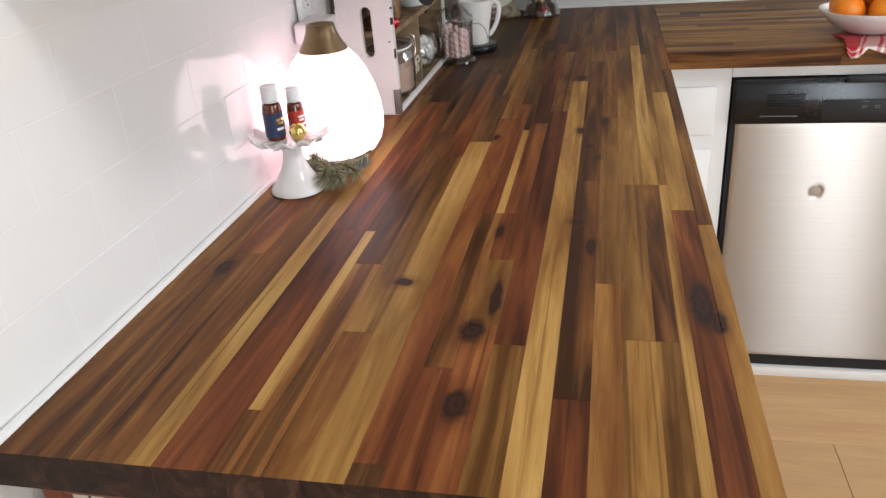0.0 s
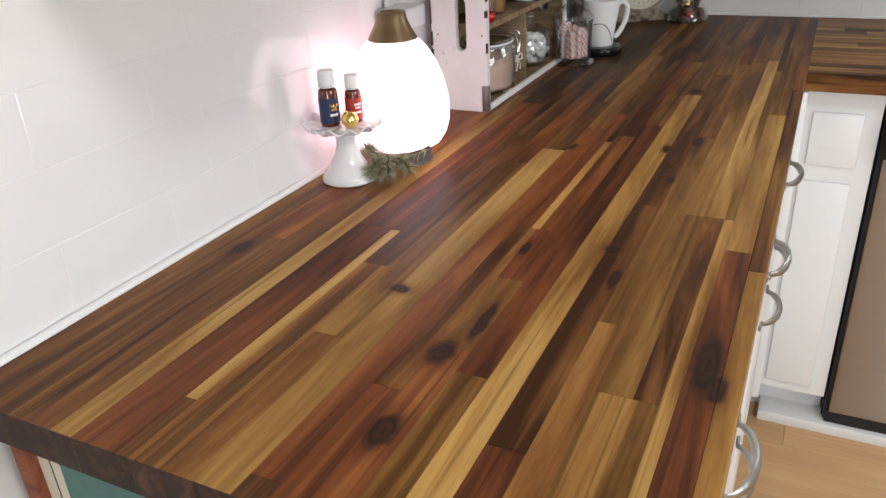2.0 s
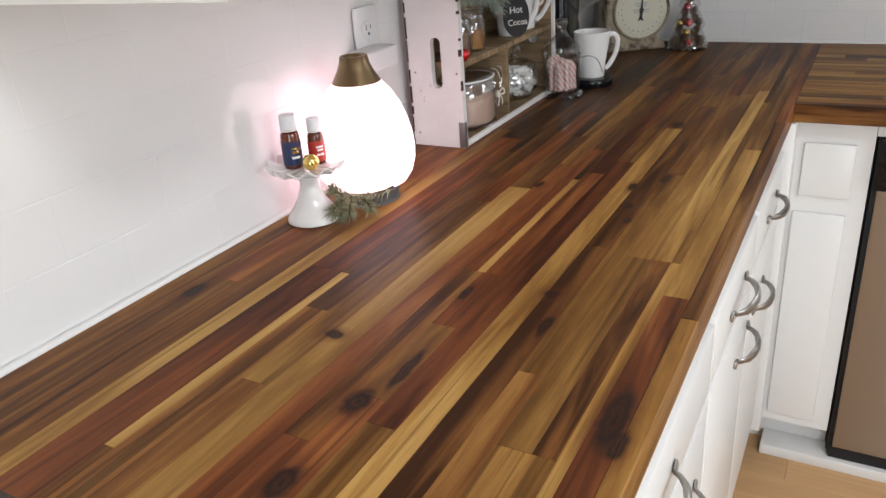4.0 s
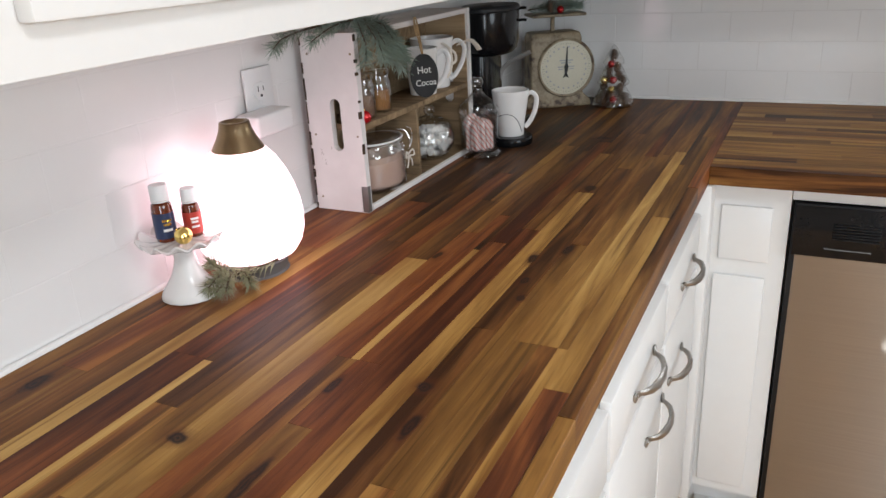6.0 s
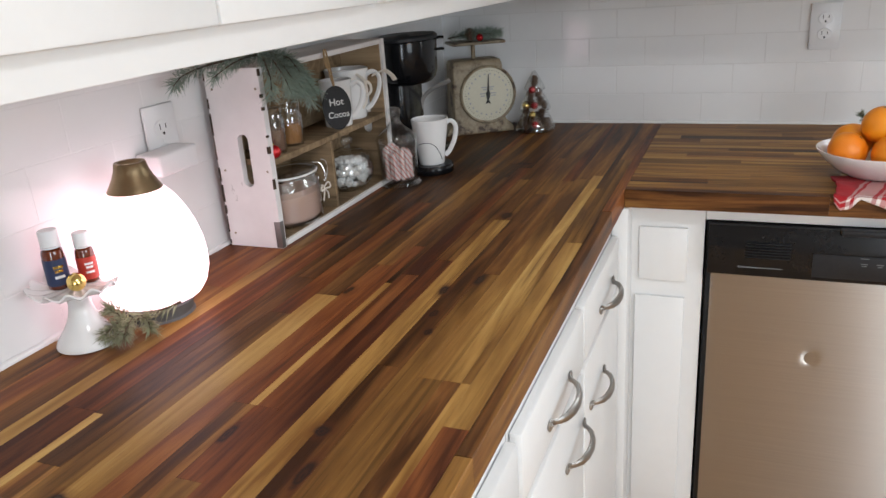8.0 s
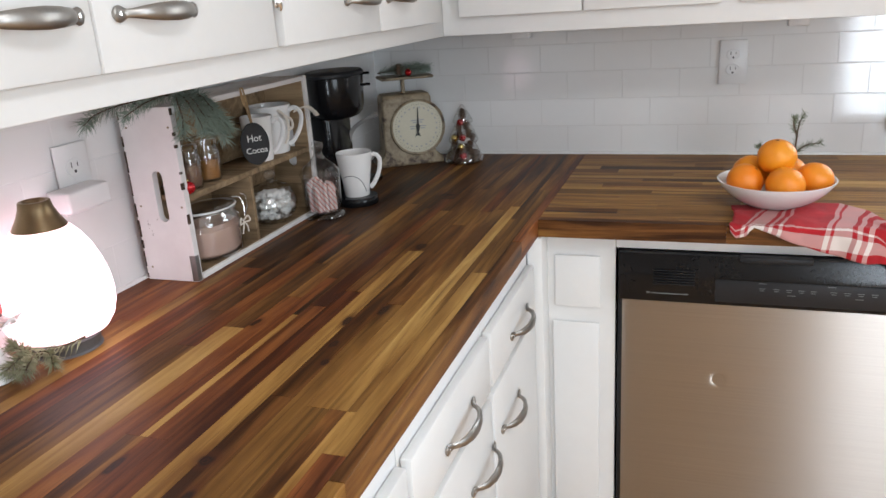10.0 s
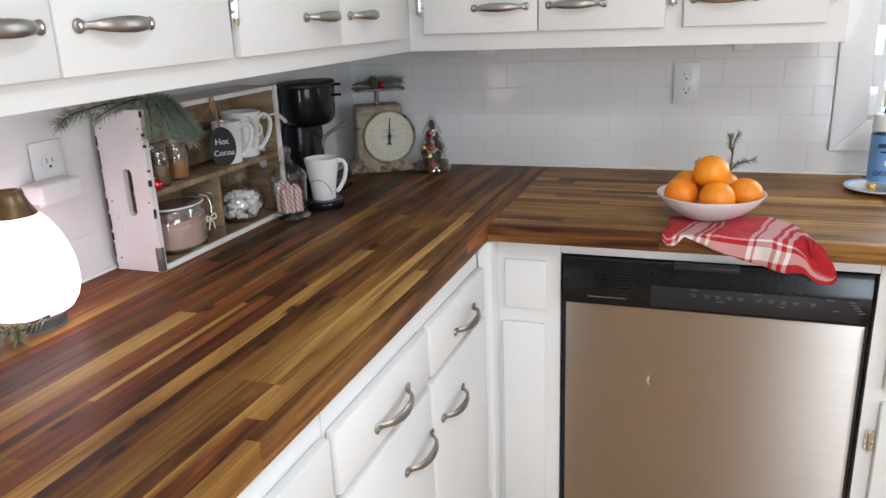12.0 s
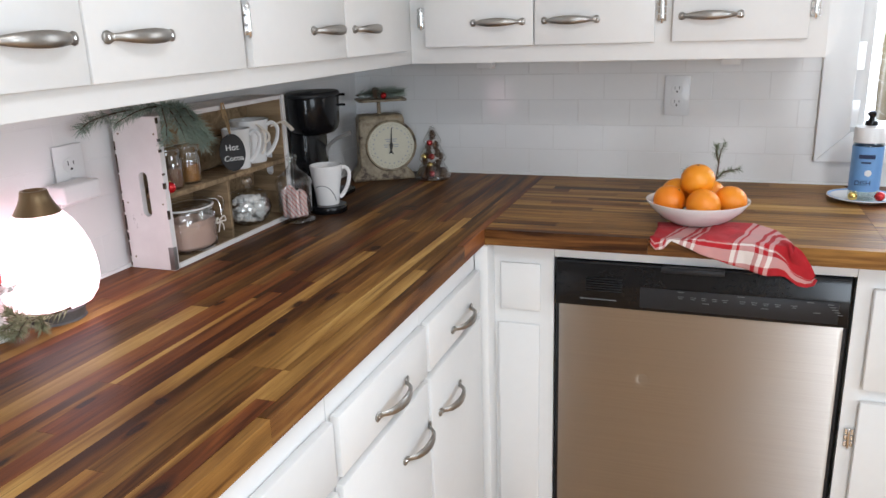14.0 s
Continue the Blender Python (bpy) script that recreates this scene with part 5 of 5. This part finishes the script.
def pine_cone(centre, r, h, label, parent=None, name="pine_cone"):
    o = parent or thing(name, (centre[0], centre[1], centre[2] - h / 2), label, "pine cone")
    b = ball(centre, r * 0.6, segs=12, squash=(1, 1, h / (2 * r * 0.6)))
    for k in range(46):
        t = (k + 0.5) / 46
        a, z = k * 2.39996, (t - 0.5) * h
        rr = r * math.sin(math.pi * min(1, t * 0.92 + 0.08)) ** 0.6
        d = Vector((math.cos(a), math.sin(a), 0.35))
        u = Vector((-math.sin(a), math.cos(a), 0)) * r * 0.32
        p = Vector(centre) + Vector((0, 0, z))
        q = [b.verts.new(p + d * rr * 0.45 - u * 0.5), b.verts.new(p + d * rr * 0.45 + u * 0.5), b.verts.new(p + d * rr + u * 0.6), b.verts.new(p + d * rr - u * 0.6), b.verts.new(p + d * rr * 0.9 + Vector((0, 0, -r * 0.16)))]
        b.faces.new(q[:4]), b.faces.new((q[3], q[2], q[4])), b.faces.new((q[0], q[3], q[4])), b.faces.new((q[2], q[1], q[4])), b.faces.new((q[1], q[0], q[4]))
    return part("cone_scales" if parent else "scales", b, CONE, o)


p = SC @ Vector((-0.012, -0.028, 0.0))
pine_cone((p.x, p.y, TZ + 0.018), 0.016, 0.034, "small brown pine cone on the scale tray")
p = SC @ Vector((0.010, -0.046, 0.0))
bauble(p.x, p.y, TZ + 0.0105, 0.010, RED_BALL, "small red bauble on the scale tray", (0, 0.4, 1))

# tree-shaped glass jar with baubles and cones
tx, ty = 0.308, 2.925
tree = thing("tree_jar", (tx, ty, TOP), "clear glass tree-shaped jar filled with pine cones and baubles", "jar")
outer = ((0, 0), (0.050, 0), (0.056, 0.004), (0.056, 0.012), (0.050, 0.026), (0.040, 0.046), (0.034, 0.056), (0.042, 0.060), (0.044, 0.066), (0.036, 0.084), (0.026, 0.104), (0.022, 0.112), (0.029, 0.116), (0.029, 0.122), (0.020, 0.140), (0.010, 0.158), (0.004, 0.166), (0, 0.168))
part("glass", lathe(outer[:-1] + ((0.0, 0.168),), (tx, ty, TOP), 40), GLASS, tree)
for x, y, z, r, h in ((-0.022, -0.012, 0.026, 0.017, 0.036), (0.024, -0.006, 0.024, 0.016, 0.032), (0.0, 0.018, 0.03, 0.018, 0.04), (0.014, 0.004, 0.082, 0.013, 0.028), (-0.014, 0.004, 0.076, 0.013, 0.028), (0.0, 0.0, 0.138, 0.013, 0.034), (-0.002, -0.018, 0.030, 0.017, 0.034), (0.006, 0.010, 0.105, 0.013, 0.030), (-0.012, -0.004, 0.100, 0.012, 0.028), (0.022, -0.012, 0.052, 0.012, 0.026), (-0.024, -0.010, 0.054, 0.012, 0.026), (-0.036, -0.014, 0.020, 0.013, 0.028), (0.036, -0.012, 0.019, 0.013, 0.028), (0.030, 0.018, 0.020, 0.014, 0.028), (-0.030, 0.018, 0.020, 0.014, 0.028), (0.022, -0.026, 0.018, 0.012, 0.024), (-0.020, -0.030, 0.017, 0.012, 0.024), (0.026, 0.004, 0.072, 0.011, 0.024), (-0.027, 0.002, 0.070, 0.011, 0.024)):
    pine_cone((tx + x, ty + y, TOP + z), r, h, "", tree)
for x, y, z, mat in ((0.008, -0.030, 0.022, RED_BALL), (0.004, -0.021, 0.074, RED_BALL), (-0.004, -0.012, 0.116, RED_BALL), (-0.020, -0.022, 0.073, GOLD), (0.0, -0.026, 0.048, GOLD)):
    part("small_bauble", ball((tx + x, ty + y, TOP + z), 0.0105, segs=16), mat, tree)

# ---- things on the sink-side worktop ----
BX, BY = 1.116, 2.520
bowl = thing("fruit_bowl", (BX, BY, TOP + 0.005), "shallow white ceramic bowl heaped with oranges", "bowl")
part("dish", lathe(((0, 0.0), (0.058, 0.0), (0.062, 0.003), (0.082, 0.014), (0.102, 0.032), (0.1155, 0.050), (0.1165, 0.053), (0.1135, 0.053), (0.099, 0.036), (0.078, 0.019), (0.056, 0.010), (0, 0.008)), (BX, BY, TOP + 0.005), 64), CERAMIC, bowl)


def orange(x, y, z, r, seed):
    o = thing("orange", (x, y, z - r), "ripe orange with dimpled peel in the white bowl", "orange", "oranges in the bowl")
    b = bmesh.new()
    bmesh.ops.create_icosphere(b, subdivisions=4, radius=r)
    for v in b.verts:
        d = v.co.normalized()
        v.co *= 1 + 0.018 * noise.noise(d * 1.6 + Vector((seed * 3.1, 0, 0)))
        v.co.z *= 0.95
        v.co -= d * r * 0.05 * math.exp(-((1 - d.z) / 0.012))
    m = Matrix.Translation((x, y, z)) @ Euler((seed * 1.3 % 1.4 - 0.7, seed * 0.9 % 1.2 - 0.6, seed)).to_matrix().to_4x4()
    b.transform(m)
    p = part("peel", b, PEEL, o)
    part("stem_scar", lathe(((0, r * 0.945), (0.0025, r * 0.94), (0.0032, r * 0.92)), segs=10, m=m), BARK, p)
    return o


R = 0.037
for i, (x, y, z) in enumerate(((-0.062, -0.028, 0.058), (0.014, -0.052, 0.056), (0.072, -0.008, 0.058), (-0.048, 0.042, 0.060), (0.026, 0.050, 0.058), (-0.002, -0.004, 0.104))):
    orange(BX + x, BY + y, TOP + z, R + (0.0015 if i % 2 else 0), i + 1)
spr = pine("pine_sprig", [((1.150, 2.598, 0.990), (1.156, 2.602, 1.03), (1.160, 2.604, 1.075), (1.170, 2.606, 1.100)), ((1.152, 2.600, 1.010), (1.175, 2.604, 1.030), (1.205, 2.606, 1.036)), ((1.158, 2.603, 1.050), (1.150, 2.604, 1.075), (1.150, 2.605, 1.092)), ((1.10, 2.600, 1.000), (1.090, 2.604, 1.020), (1.084, 2.606, 1.030))],
           "thin green pine sprig tucked behind the oranges", 0.016, 120, NEEDLE, thick=0.0005, seed=21)
part("stem", tube(curve_points([(1.12, 2.590, 0.972), (1.140, 2.596, 0.98), (1.150, 2.598, 0.990)], 5), 0.0014, 6), BARK, spr)

# plaid towel, under the bowl and hanging over the worktop's edge
towel = thing("dish_towel", (1.17, 2.42, TOP), "red and white plaid dish towel hanging over the worktop edge", "towel")
b = bmesh.new()
uvl = b.loops.layers.uv.new("uv")
NU, NV = 64, 48
grid = []
for i in range(NU + 1):
    u = i / NU
    col = []
    x0 = 1.030 + u * 0.330
    back = float(np.interp(x0, (1.03, 1.10, 1.20, 1.24, 1.285, 1.305, 1.315), (2.500, 2.510, 2.535, 2.535, 2.480, 2.410, 2.354)))
    low = float(np.interp(x0, (1.03, 1.040, 1.055, 1.070, 1.128, 1.198, 1.266, 1.305, 1.328, 1.345, 1.355, 1.360), (0.014, 0.028, 0.026, 0.006, 0.028, 0.052, 0.066, 0.070, 0.088, 0.090, 0.084, 0.070)))
    high = float(np.interp(x0, (1.312, 1.330, 1.350, 1.360), (0.0, 0.012, 0.042, 0.064)))
    lead = back - 2.354
    for j in range(NV + 1):
        v = j / NV
        s = high + v * (lead + low - high)
        fold = 0.0050 * math.sin(u * 17 + 2.5 * v) + 0.009 * noise.noise(Vector((u * 5, v * 3, 2.2)))
        if s < lead:
            y, z = back - s, TOP + 0.003 + max(0, fold) * (0.35 + 0.65 * min(1, (1 - abs(u - 0.35)) * 0.8)) * (1 if v > 0.25 else 0.2)
        else:
            e = s - lead
            y, z = 2.354 - 0.004 * min(1, e / 0.012) - max(0, fold) * 1.6 * min(1, e / 0.02), TOP + 0.003 - max(0, e - 0.003)
        x = x0 + 0.004 * math.sin(v * 4 + u * 3) + 0.006 * noise.noise(Vector((u * 3, v * 5, 0)))
        col.append(b.verts.new((x, y, z)))
    grid.append(col)
for i in range(NU):
    for j in range(NV):
        f = b.faces.new((grid[i][j], grid[i + 1][j], grid[i + 1][j + 1], grid[i][j + 1]))
        for lp, (a, c) in zip(f.loops, ((i, j), (i + 1, j), (i + 1, j + 1), (i, j + 1))):
            lp[uvl].uv = (a / NU + 0.14 * (c / NV - 0.5), c / NV + 0.25 * (a / NU - 0.5))
cloth = part("cloth", b, TOWEL, towel)
thick = cloth.modifiers.new("thickness", "SOLIDIFY")
thick.thickness, thick.offset = 0.0022, 1.0

# saucer, soap bottle and baubles beside the sink
PX, PY = 1.512, 2.845
saucer = thing("saucer", (PX, PY, TOP), "white saucer with a blue rim beside the sink", "saucer")
part("dish", lathe(((0, 0), (0.045, 0), (0.052, 0.003), (0.078, 0.010), (0.084, 0.013), (0.083, 0.015), (0.074, 0.012), (0.050, 0.006), (0, 0.005)), (PX, PY, TOP), 56), CERAMIC, saucer)
part("rim_band", lathe(((0.076, 0.0132), (0.0805, 0.0152), (0.0805, 0.0146), (0.076, 0.0126)), (PX, PY, TOP), 56), SOAP_LABEL, saucer, "blue painted rim")
soap = thing("soap_bottle", (PX, PY, TOP + 0.0052), "dish soap bottle with a blue label and black pump", "soap bottle")
SZ = TOP + 0.0055
part("bottle", lathe(((0, 0), (0.033, 0), (0.035, 0.003), (0.035, 0.140), (0.034, 0.146), (0, 0.146)), (PX, PY, SZ), 40), SOAP_LIQUID, soap)
lab = part("label", lathe(((0.0353, 0.024), (0.0358, 0.024), (0.0358, 0.137), (0.0353, 0.137)), (PX, PY, SZ), 40), SOAP_LABEL, soap, "light blue label")
part("collar", lathe(((0.0345, 0.1465), (0.036, 0.147), (0.036, 0.178), (0.034, 0.184), (0.014, 0.187), (0, 0.187)), (PX, PY, SZ), 40), PLASTIC_W, soap, "white shoulder")
part("pump", lathe(((0.013, 0.1875), (0.0145, 0.188), (0.0145, 0.199), (0.006, 0.201), (0.006, 0.208), (0.0095, 0.210), (0.0105, 0.218), (0.006, 0.223), (0, 0.224)), (PX, PY, SZ), 28), BLACK, soap, "black pump top")
facing = math.degrees(math.atan2(0.72 - PY, 1.15 - PX)) + 90
LB = Matrix.Translation((PX, PY, SZ)) @ pose(0, 0, 0, 0, 0, facing) @ Matrix.Translation((0, -0.0362, 0)) @ pose(0, 0, 0, 90)
lettering("DISH", 0.017, LB @ Matrix.Translation((-0.004, 0.046, 0)), BLUE_LABEL, lab)
for x0, x1, y0, y1 in ((-0.018, 0.018, 0.108, 0.118), (-0.012, 0.010, 0.096, 0.100)):
    part("print_bar", box(x0, x1, y0, y1, -0.001, 0.0006, m=LB), BLUE_LABEL, lab)
part("seal", lathe(((0, 0.001), (0.008, 0.001), (0.008, -0.001)), segs=24, m=LB @ Matrix.Translation((0.006, 0.072, 0))), PLASTIC_W, lab)
bauble(PX - 0.030, PY - 0.046, TOP + 0.0205, 0.0115, GOLD, "small gold bauble on the saucer", (0.4, 0.3, 0.6))
bauble(PX + 0.030, PY - 0.050, TOP + 0.0225, 0.0125, RED_BALL, "small dark red bauble on the saucer", (-0.4, 0.3, 0.6))

# framed picture on the end panel
pic = thing("framed_picture", (0.36, 0.96, 0.4), "teal print in a reddish wooden frame on the end panel", "picture")
fx0, fx1, fz0, fz1, fw = 0.004, 0.600, 0.200, 0.868, 0.022
for x0, x1, z0, z1 in ((fx0, fx0 + fw, fz0, fz1), (fx1 - fw, fx1, fz0, fz1), (fx0 + fw, fx1 - fw, fz0, fz0 + fw), (fx0 + fw, fx1 - fw, fz1 - fw, fz1)):
    part("frame_bar", box(x0, x1, 0.9560, 0.9755, z0, z1, 0.003), FRAME_WOOD, pic)
part("mat", box(fx0 + fw, fx1 - fw, 0.9665, 0.9755, fz0 + fw, fz1 - fw), CREAM, pic)
part("inner_line", box(fx0 + fw + 0.018, fx1 - fw - 0.018, 0.9655, 0.9664, fz0 + fw + 0.018, fz1 - fw - 0.003), INK, pic)
part("inner_mat", box(fx0 + fw + 0.022, fx1 - fw - 0.022, 0.9646, 0.9654, fz0 + fw + 0.022, fz1 - fw - 0.003), CREAM, pic)
part("print", box(fx0 + fw + 0.036, fx1 - fw - 0.036, 0.9638, 0.9645, fz0 + fw + 0.036, fz1 - fw - 0.003), TEAL, pic, "teal print")


# ---- pieces of the walls, worktops and floor ----
def piece_mesh(name, sx, sy, sz, chamfer, mats):
    """A block with a chamfered top, long side along x, top at z = 0; slot 1 takes the end faces."""
    b = bmesh.new()
    hx, hy, c = sx / 2, sy / 2, chamfer
    rings = [[b.verts.new((kx * (hx - q), ky * (hy - q), z)) for kx, ky in ((-1, -1), (1, -1), (1, 1), (-1, 1))] for q, z in ((0, -sz), (0, -c), (c, 0))]
    for p, q in zip(rings, rings[1:]):
        for i in range(4):
            b.faces.new((p[i], p[(i + 1) % 4], q[(i + 1) % 4], q[i]))
    b.faces.new(rings[0][::-1]), b.faces.new(rings[-1])
    bmesh.ops.recalc_face_normals(b, faces=b.faces[:])
    me = bpy.data.meshes.new(name)
    b.to_mesh(me)
    b.free()
    for m in mats:
        me.materials.append(m)
    if len(mats) > 1:
        for f in me.polygons:
            if abs(f.normal.x) > 0.9:
                f.material_index = 1
    return me


def place(name, me, m, parent):
    ob = new(name, me)
    ob.parent = parent
    if parent.type == "EMPTY":
        ob.matrix_parent_inverse = Matrix.Translation(-parent.location)
    ob.matrix_basis = m
    return ob


# tiles: rows of 76 x 152 mm in running bond
TW, TH, GAP, TT = 0.1525, 0.0757, 0.0014, 0.006
tile_cache = {}


def tile_wall(parent, length, rows, m, cut=None, offset=0.0, seed=3, edge=0.0010):
    """m maps local x along the wall, local y up and local z out of it."""
    rnd = random.Random(seed)
    for r in range(rows):
        x = offset - (TW + GAP) * (1.5 if r % 2 else 1)
        while x < length:
            a, e = max(0.0, x), min(length, x + TW)
            z0 = 0.0062 + r * (TH + GAP)
            x += TW + GAP
            if e - a < 0.012 or (cut and cut((a + e) / 2, z0)):
                continue
            key = (round(e - a, 3), edge)
            if key not in tile_cache:
                tile_cache[key] = piece_mesh("tile", e - a, TH, TT, edge, (TILE,))
            place("tile", tile_cache[key], m @ Matrix.Translation(((a + e) / 2, z0 + TH / 2, 0)) @ pose(0, 0, 0, rnd.uniform(-0.12, 0.12), rnd.uniform(-0.10, 0.10), 0), parent)


wall_tiles_w = thing("backsplash", (0, 2, TOP), "glossy white subway tiles on the long wall", "backsplash", kind="structure")
tile_wall(wall_tiles_w, NORTH - 0.005 - 0.40, 8, Matrix.Translation((WEST, 0.40, TOP)) @ OUT_X, cut=lambda x, z: z > 0.36 and x > 0.68, offset=0.06, edge=0.0005)
tagged(mesh_object("backsplash_grout", box(WEST - 0.0055, WEST - 0.0003, 0.40, NORTH, TOP - 0.02, TOP + 0.72), GROUT_WASHED), "pale grout bed behind the tiles", "grout", kind="structure")
wall_tiles_n = thing("backsplash", (1, NORTH, TOP), "glossy white subway tiles between worktop and wall cabinets", "backsplash", kind="structure")
tile_wall(wall_tiles_n, 2.595, 5, Matrix.Translation((-0.007, NORTH, TOP)) @ OUT_S, cut=lambda x, z: x > 1.48 and z > 0.03, offset=0.1365, seed=6)
tagged(mesh_object("backsplash_grout", box(0.0, 1.42, NORTH + 0.0005, NORTH + 0.0055, TOP - 0.02, TOP + 0.40), GROUT), "pale grout bed behind the tiles", "grout", kind="structure")

# long worktop: rows across, each with its staves from the free end to the corner
L, T, M, Rd, D = OAK_L, OAK_T, OAK_M, OAK_R, OAK_D
END = NORTH - 0.003
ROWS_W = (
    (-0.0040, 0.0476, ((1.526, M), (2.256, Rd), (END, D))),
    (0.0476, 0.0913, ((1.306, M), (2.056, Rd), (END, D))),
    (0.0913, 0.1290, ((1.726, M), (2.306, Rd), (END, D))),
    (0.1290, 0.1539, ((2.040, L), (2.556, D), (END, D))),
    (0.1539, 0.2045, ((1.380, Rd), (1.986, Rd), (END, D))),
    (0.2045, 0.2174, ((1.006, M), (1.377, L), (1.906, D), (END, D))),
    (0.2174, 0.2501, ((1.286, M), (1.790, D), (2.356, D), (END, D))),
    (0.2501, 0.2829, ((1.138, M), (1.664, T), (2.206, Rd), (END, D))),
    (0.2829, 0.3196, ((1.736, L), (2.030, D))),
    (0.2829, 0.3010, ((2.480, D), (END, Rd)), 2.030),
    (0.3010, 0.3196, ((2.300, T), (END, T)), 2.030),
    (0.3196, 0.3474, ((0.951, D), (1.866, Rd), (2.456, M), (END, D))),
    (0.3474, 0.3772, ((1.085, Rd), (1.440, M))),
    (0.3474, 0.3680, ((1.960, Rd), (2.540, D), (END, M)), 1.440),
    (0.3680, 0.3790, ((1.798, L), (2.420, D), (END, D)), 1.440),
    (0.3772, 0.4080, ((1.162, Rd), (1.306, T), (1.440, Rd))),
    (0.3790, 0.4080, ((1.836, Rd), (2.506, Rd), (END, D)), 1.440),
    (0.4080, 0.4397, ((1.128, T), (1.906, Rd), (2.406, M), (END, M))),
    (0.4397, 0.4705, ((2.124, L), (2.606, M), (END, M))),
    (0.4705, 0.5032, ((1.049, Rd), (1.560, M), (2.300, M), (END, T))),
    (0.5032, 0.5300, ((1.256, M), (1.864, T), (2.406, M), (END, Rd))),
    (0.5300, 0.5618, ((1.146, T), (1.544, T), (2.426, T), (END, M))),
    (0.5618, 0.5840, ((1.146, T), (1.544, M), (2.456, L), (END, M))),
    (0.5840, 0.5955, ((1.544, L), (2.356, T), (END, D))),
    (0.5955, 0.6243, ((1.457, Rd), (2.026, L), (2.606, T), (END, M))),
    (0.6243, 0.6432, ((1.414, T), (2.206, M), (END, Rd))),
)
THICK, Y0 = 0.038, 0.927
worktop_w = thing("worktop", (0.32, 2.0, TOP - THICK), "oiled butcher block worktop of brown and honey staves", "worktop")
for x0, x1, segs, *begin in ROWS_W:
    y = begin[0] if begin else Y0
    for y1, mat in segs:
        me = piece_mesh("stave", y1 - y - 0.0002, x1 - x0 - 0.00012, THICK, 0.0008 if x1 > 0.635 else 0.00015, (mat, END_GRAIN_SHADED))
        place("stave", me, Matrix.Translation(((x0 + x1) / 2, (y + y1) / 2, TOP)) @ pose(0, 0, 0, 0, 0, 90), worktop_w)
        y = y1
ROWS_N = (
    (2.3580, 2.3826, ((1.02, M), (1.31, M), (1.497, T))), (2.3826, 2.4219, ((0.93, T), (1.497, T))), (2.4219, 2.4612, ((0.80, M), (1.20, T), (1.497, L))), (2.4612, 2.5005, ((0.88, T), (1.33, T), (1.497, T))),
    (2.5005, 2.5320, ((1.05, T), (1.497, L))), (2.5320, 2.5674, ((0.79, T), (1.15, T), (1.497, T))), (2.5674, 2.5989, ((1.00, T), (1.497, T))), (2.5989, 2.6283, ((0.86, T), (1.497, T))), (2.6283, 2.6480, ((1.10, L), (1.497, T))),
    (2.6480, 2.6854, ((0.74, T), (1.25, M), (1.497, T))), (2.6854, 2.7168, ((0.97, T), (1.497, L))), (2.7168, 2.7463, ((0.83, M), (1.22, D), (1.497, L))), (2.7463, 2.7660, ((1.06, L), (1.497, T))), (2.7660, 2.8033, ((0.90, T), (1.497, T))),
    (2.8033, 2.8427, ((0.76, M), (1.16, L), (1.497, T))), (2.8427, 2.8820, ((0.71, L), (1.02, D), (1.497, M))), (2.8820, 2.9262, ((0.95, T), (1.497, T))), (2.9262, 2.9690, ((1.12, T), (1.497, T))), (2.9690, 3.0420, ((0.84, M), (1.30, T), (1.497, T))),
)
worktop_n = thing("worktop", (1.07, 2.67, TOP - THICK), "oiled butcher block worktop beside the sink", "worktop")
for y0, y1, segs in ROWS_N:
    x = 0.6438
    for x1, mat in segs:
        me = piece_mesh("stave", x1 - x - 0.0002, y1 - y0 - 0.00012, THICK, 0.0008 if y0 < 2.365 else 0.00015, (mat, END_GRAIN_SHADED))
        place("stave", me, Matrix.Translation(((x + x1) / 2, (y0 + y1) / 2, TOP)), worktop_n)
        x = x1
worktop_e = thing("worktop", (2.0, 2.67, TOP - THICK), "brown butcher block worktop at the sink", "worktop")
rnd = random.Random(12)
for k in range(16):
    y0 = 2.358 + k * 0.0426
    x = 1.4973
    for x1 in (1.75 + rnd.random() * 0.4, 2.6):
        me = piece_mesh("stave", x1 - x - 0.0002, 0.04248, THICK, 0.0008 if k == 0 else 0.00015, (rnd.choice((M, T, M, Rd)), END_GRAIN_SHADED))
        place("stave", me, Matrix.Translation(((x + x1) / 2, y0 + 0.0213, TOP)), worktop_e)
        x = x1

# laminate planks
plank_cache = {}
rnd = random.Random(2)
PL, PW = 1.21, 0.192
row, y = 0, ROOM_S
while y < NORTH:
    x = -0.1 - rnd.random() * PL
    while x < ROOM_X:
        a, e = max(x, -0.005), min(x + PL, ROOM_X - 0.001)
        x += PL
        if e - a < 0.05:
            continue
        key = round(e - a, 2)
        if key not in plank_cache:
            plank_cache[key] = piece_mesh("plank", key - 0.0006, PW - 0.0006, 0.0088, 0.0006, (FLOOR_WOOD,))
        place("plank", plank_cache[key], Matrix.Translation(((a + e) / 2, y + PW / 2, 0)), floor)
    y += PW
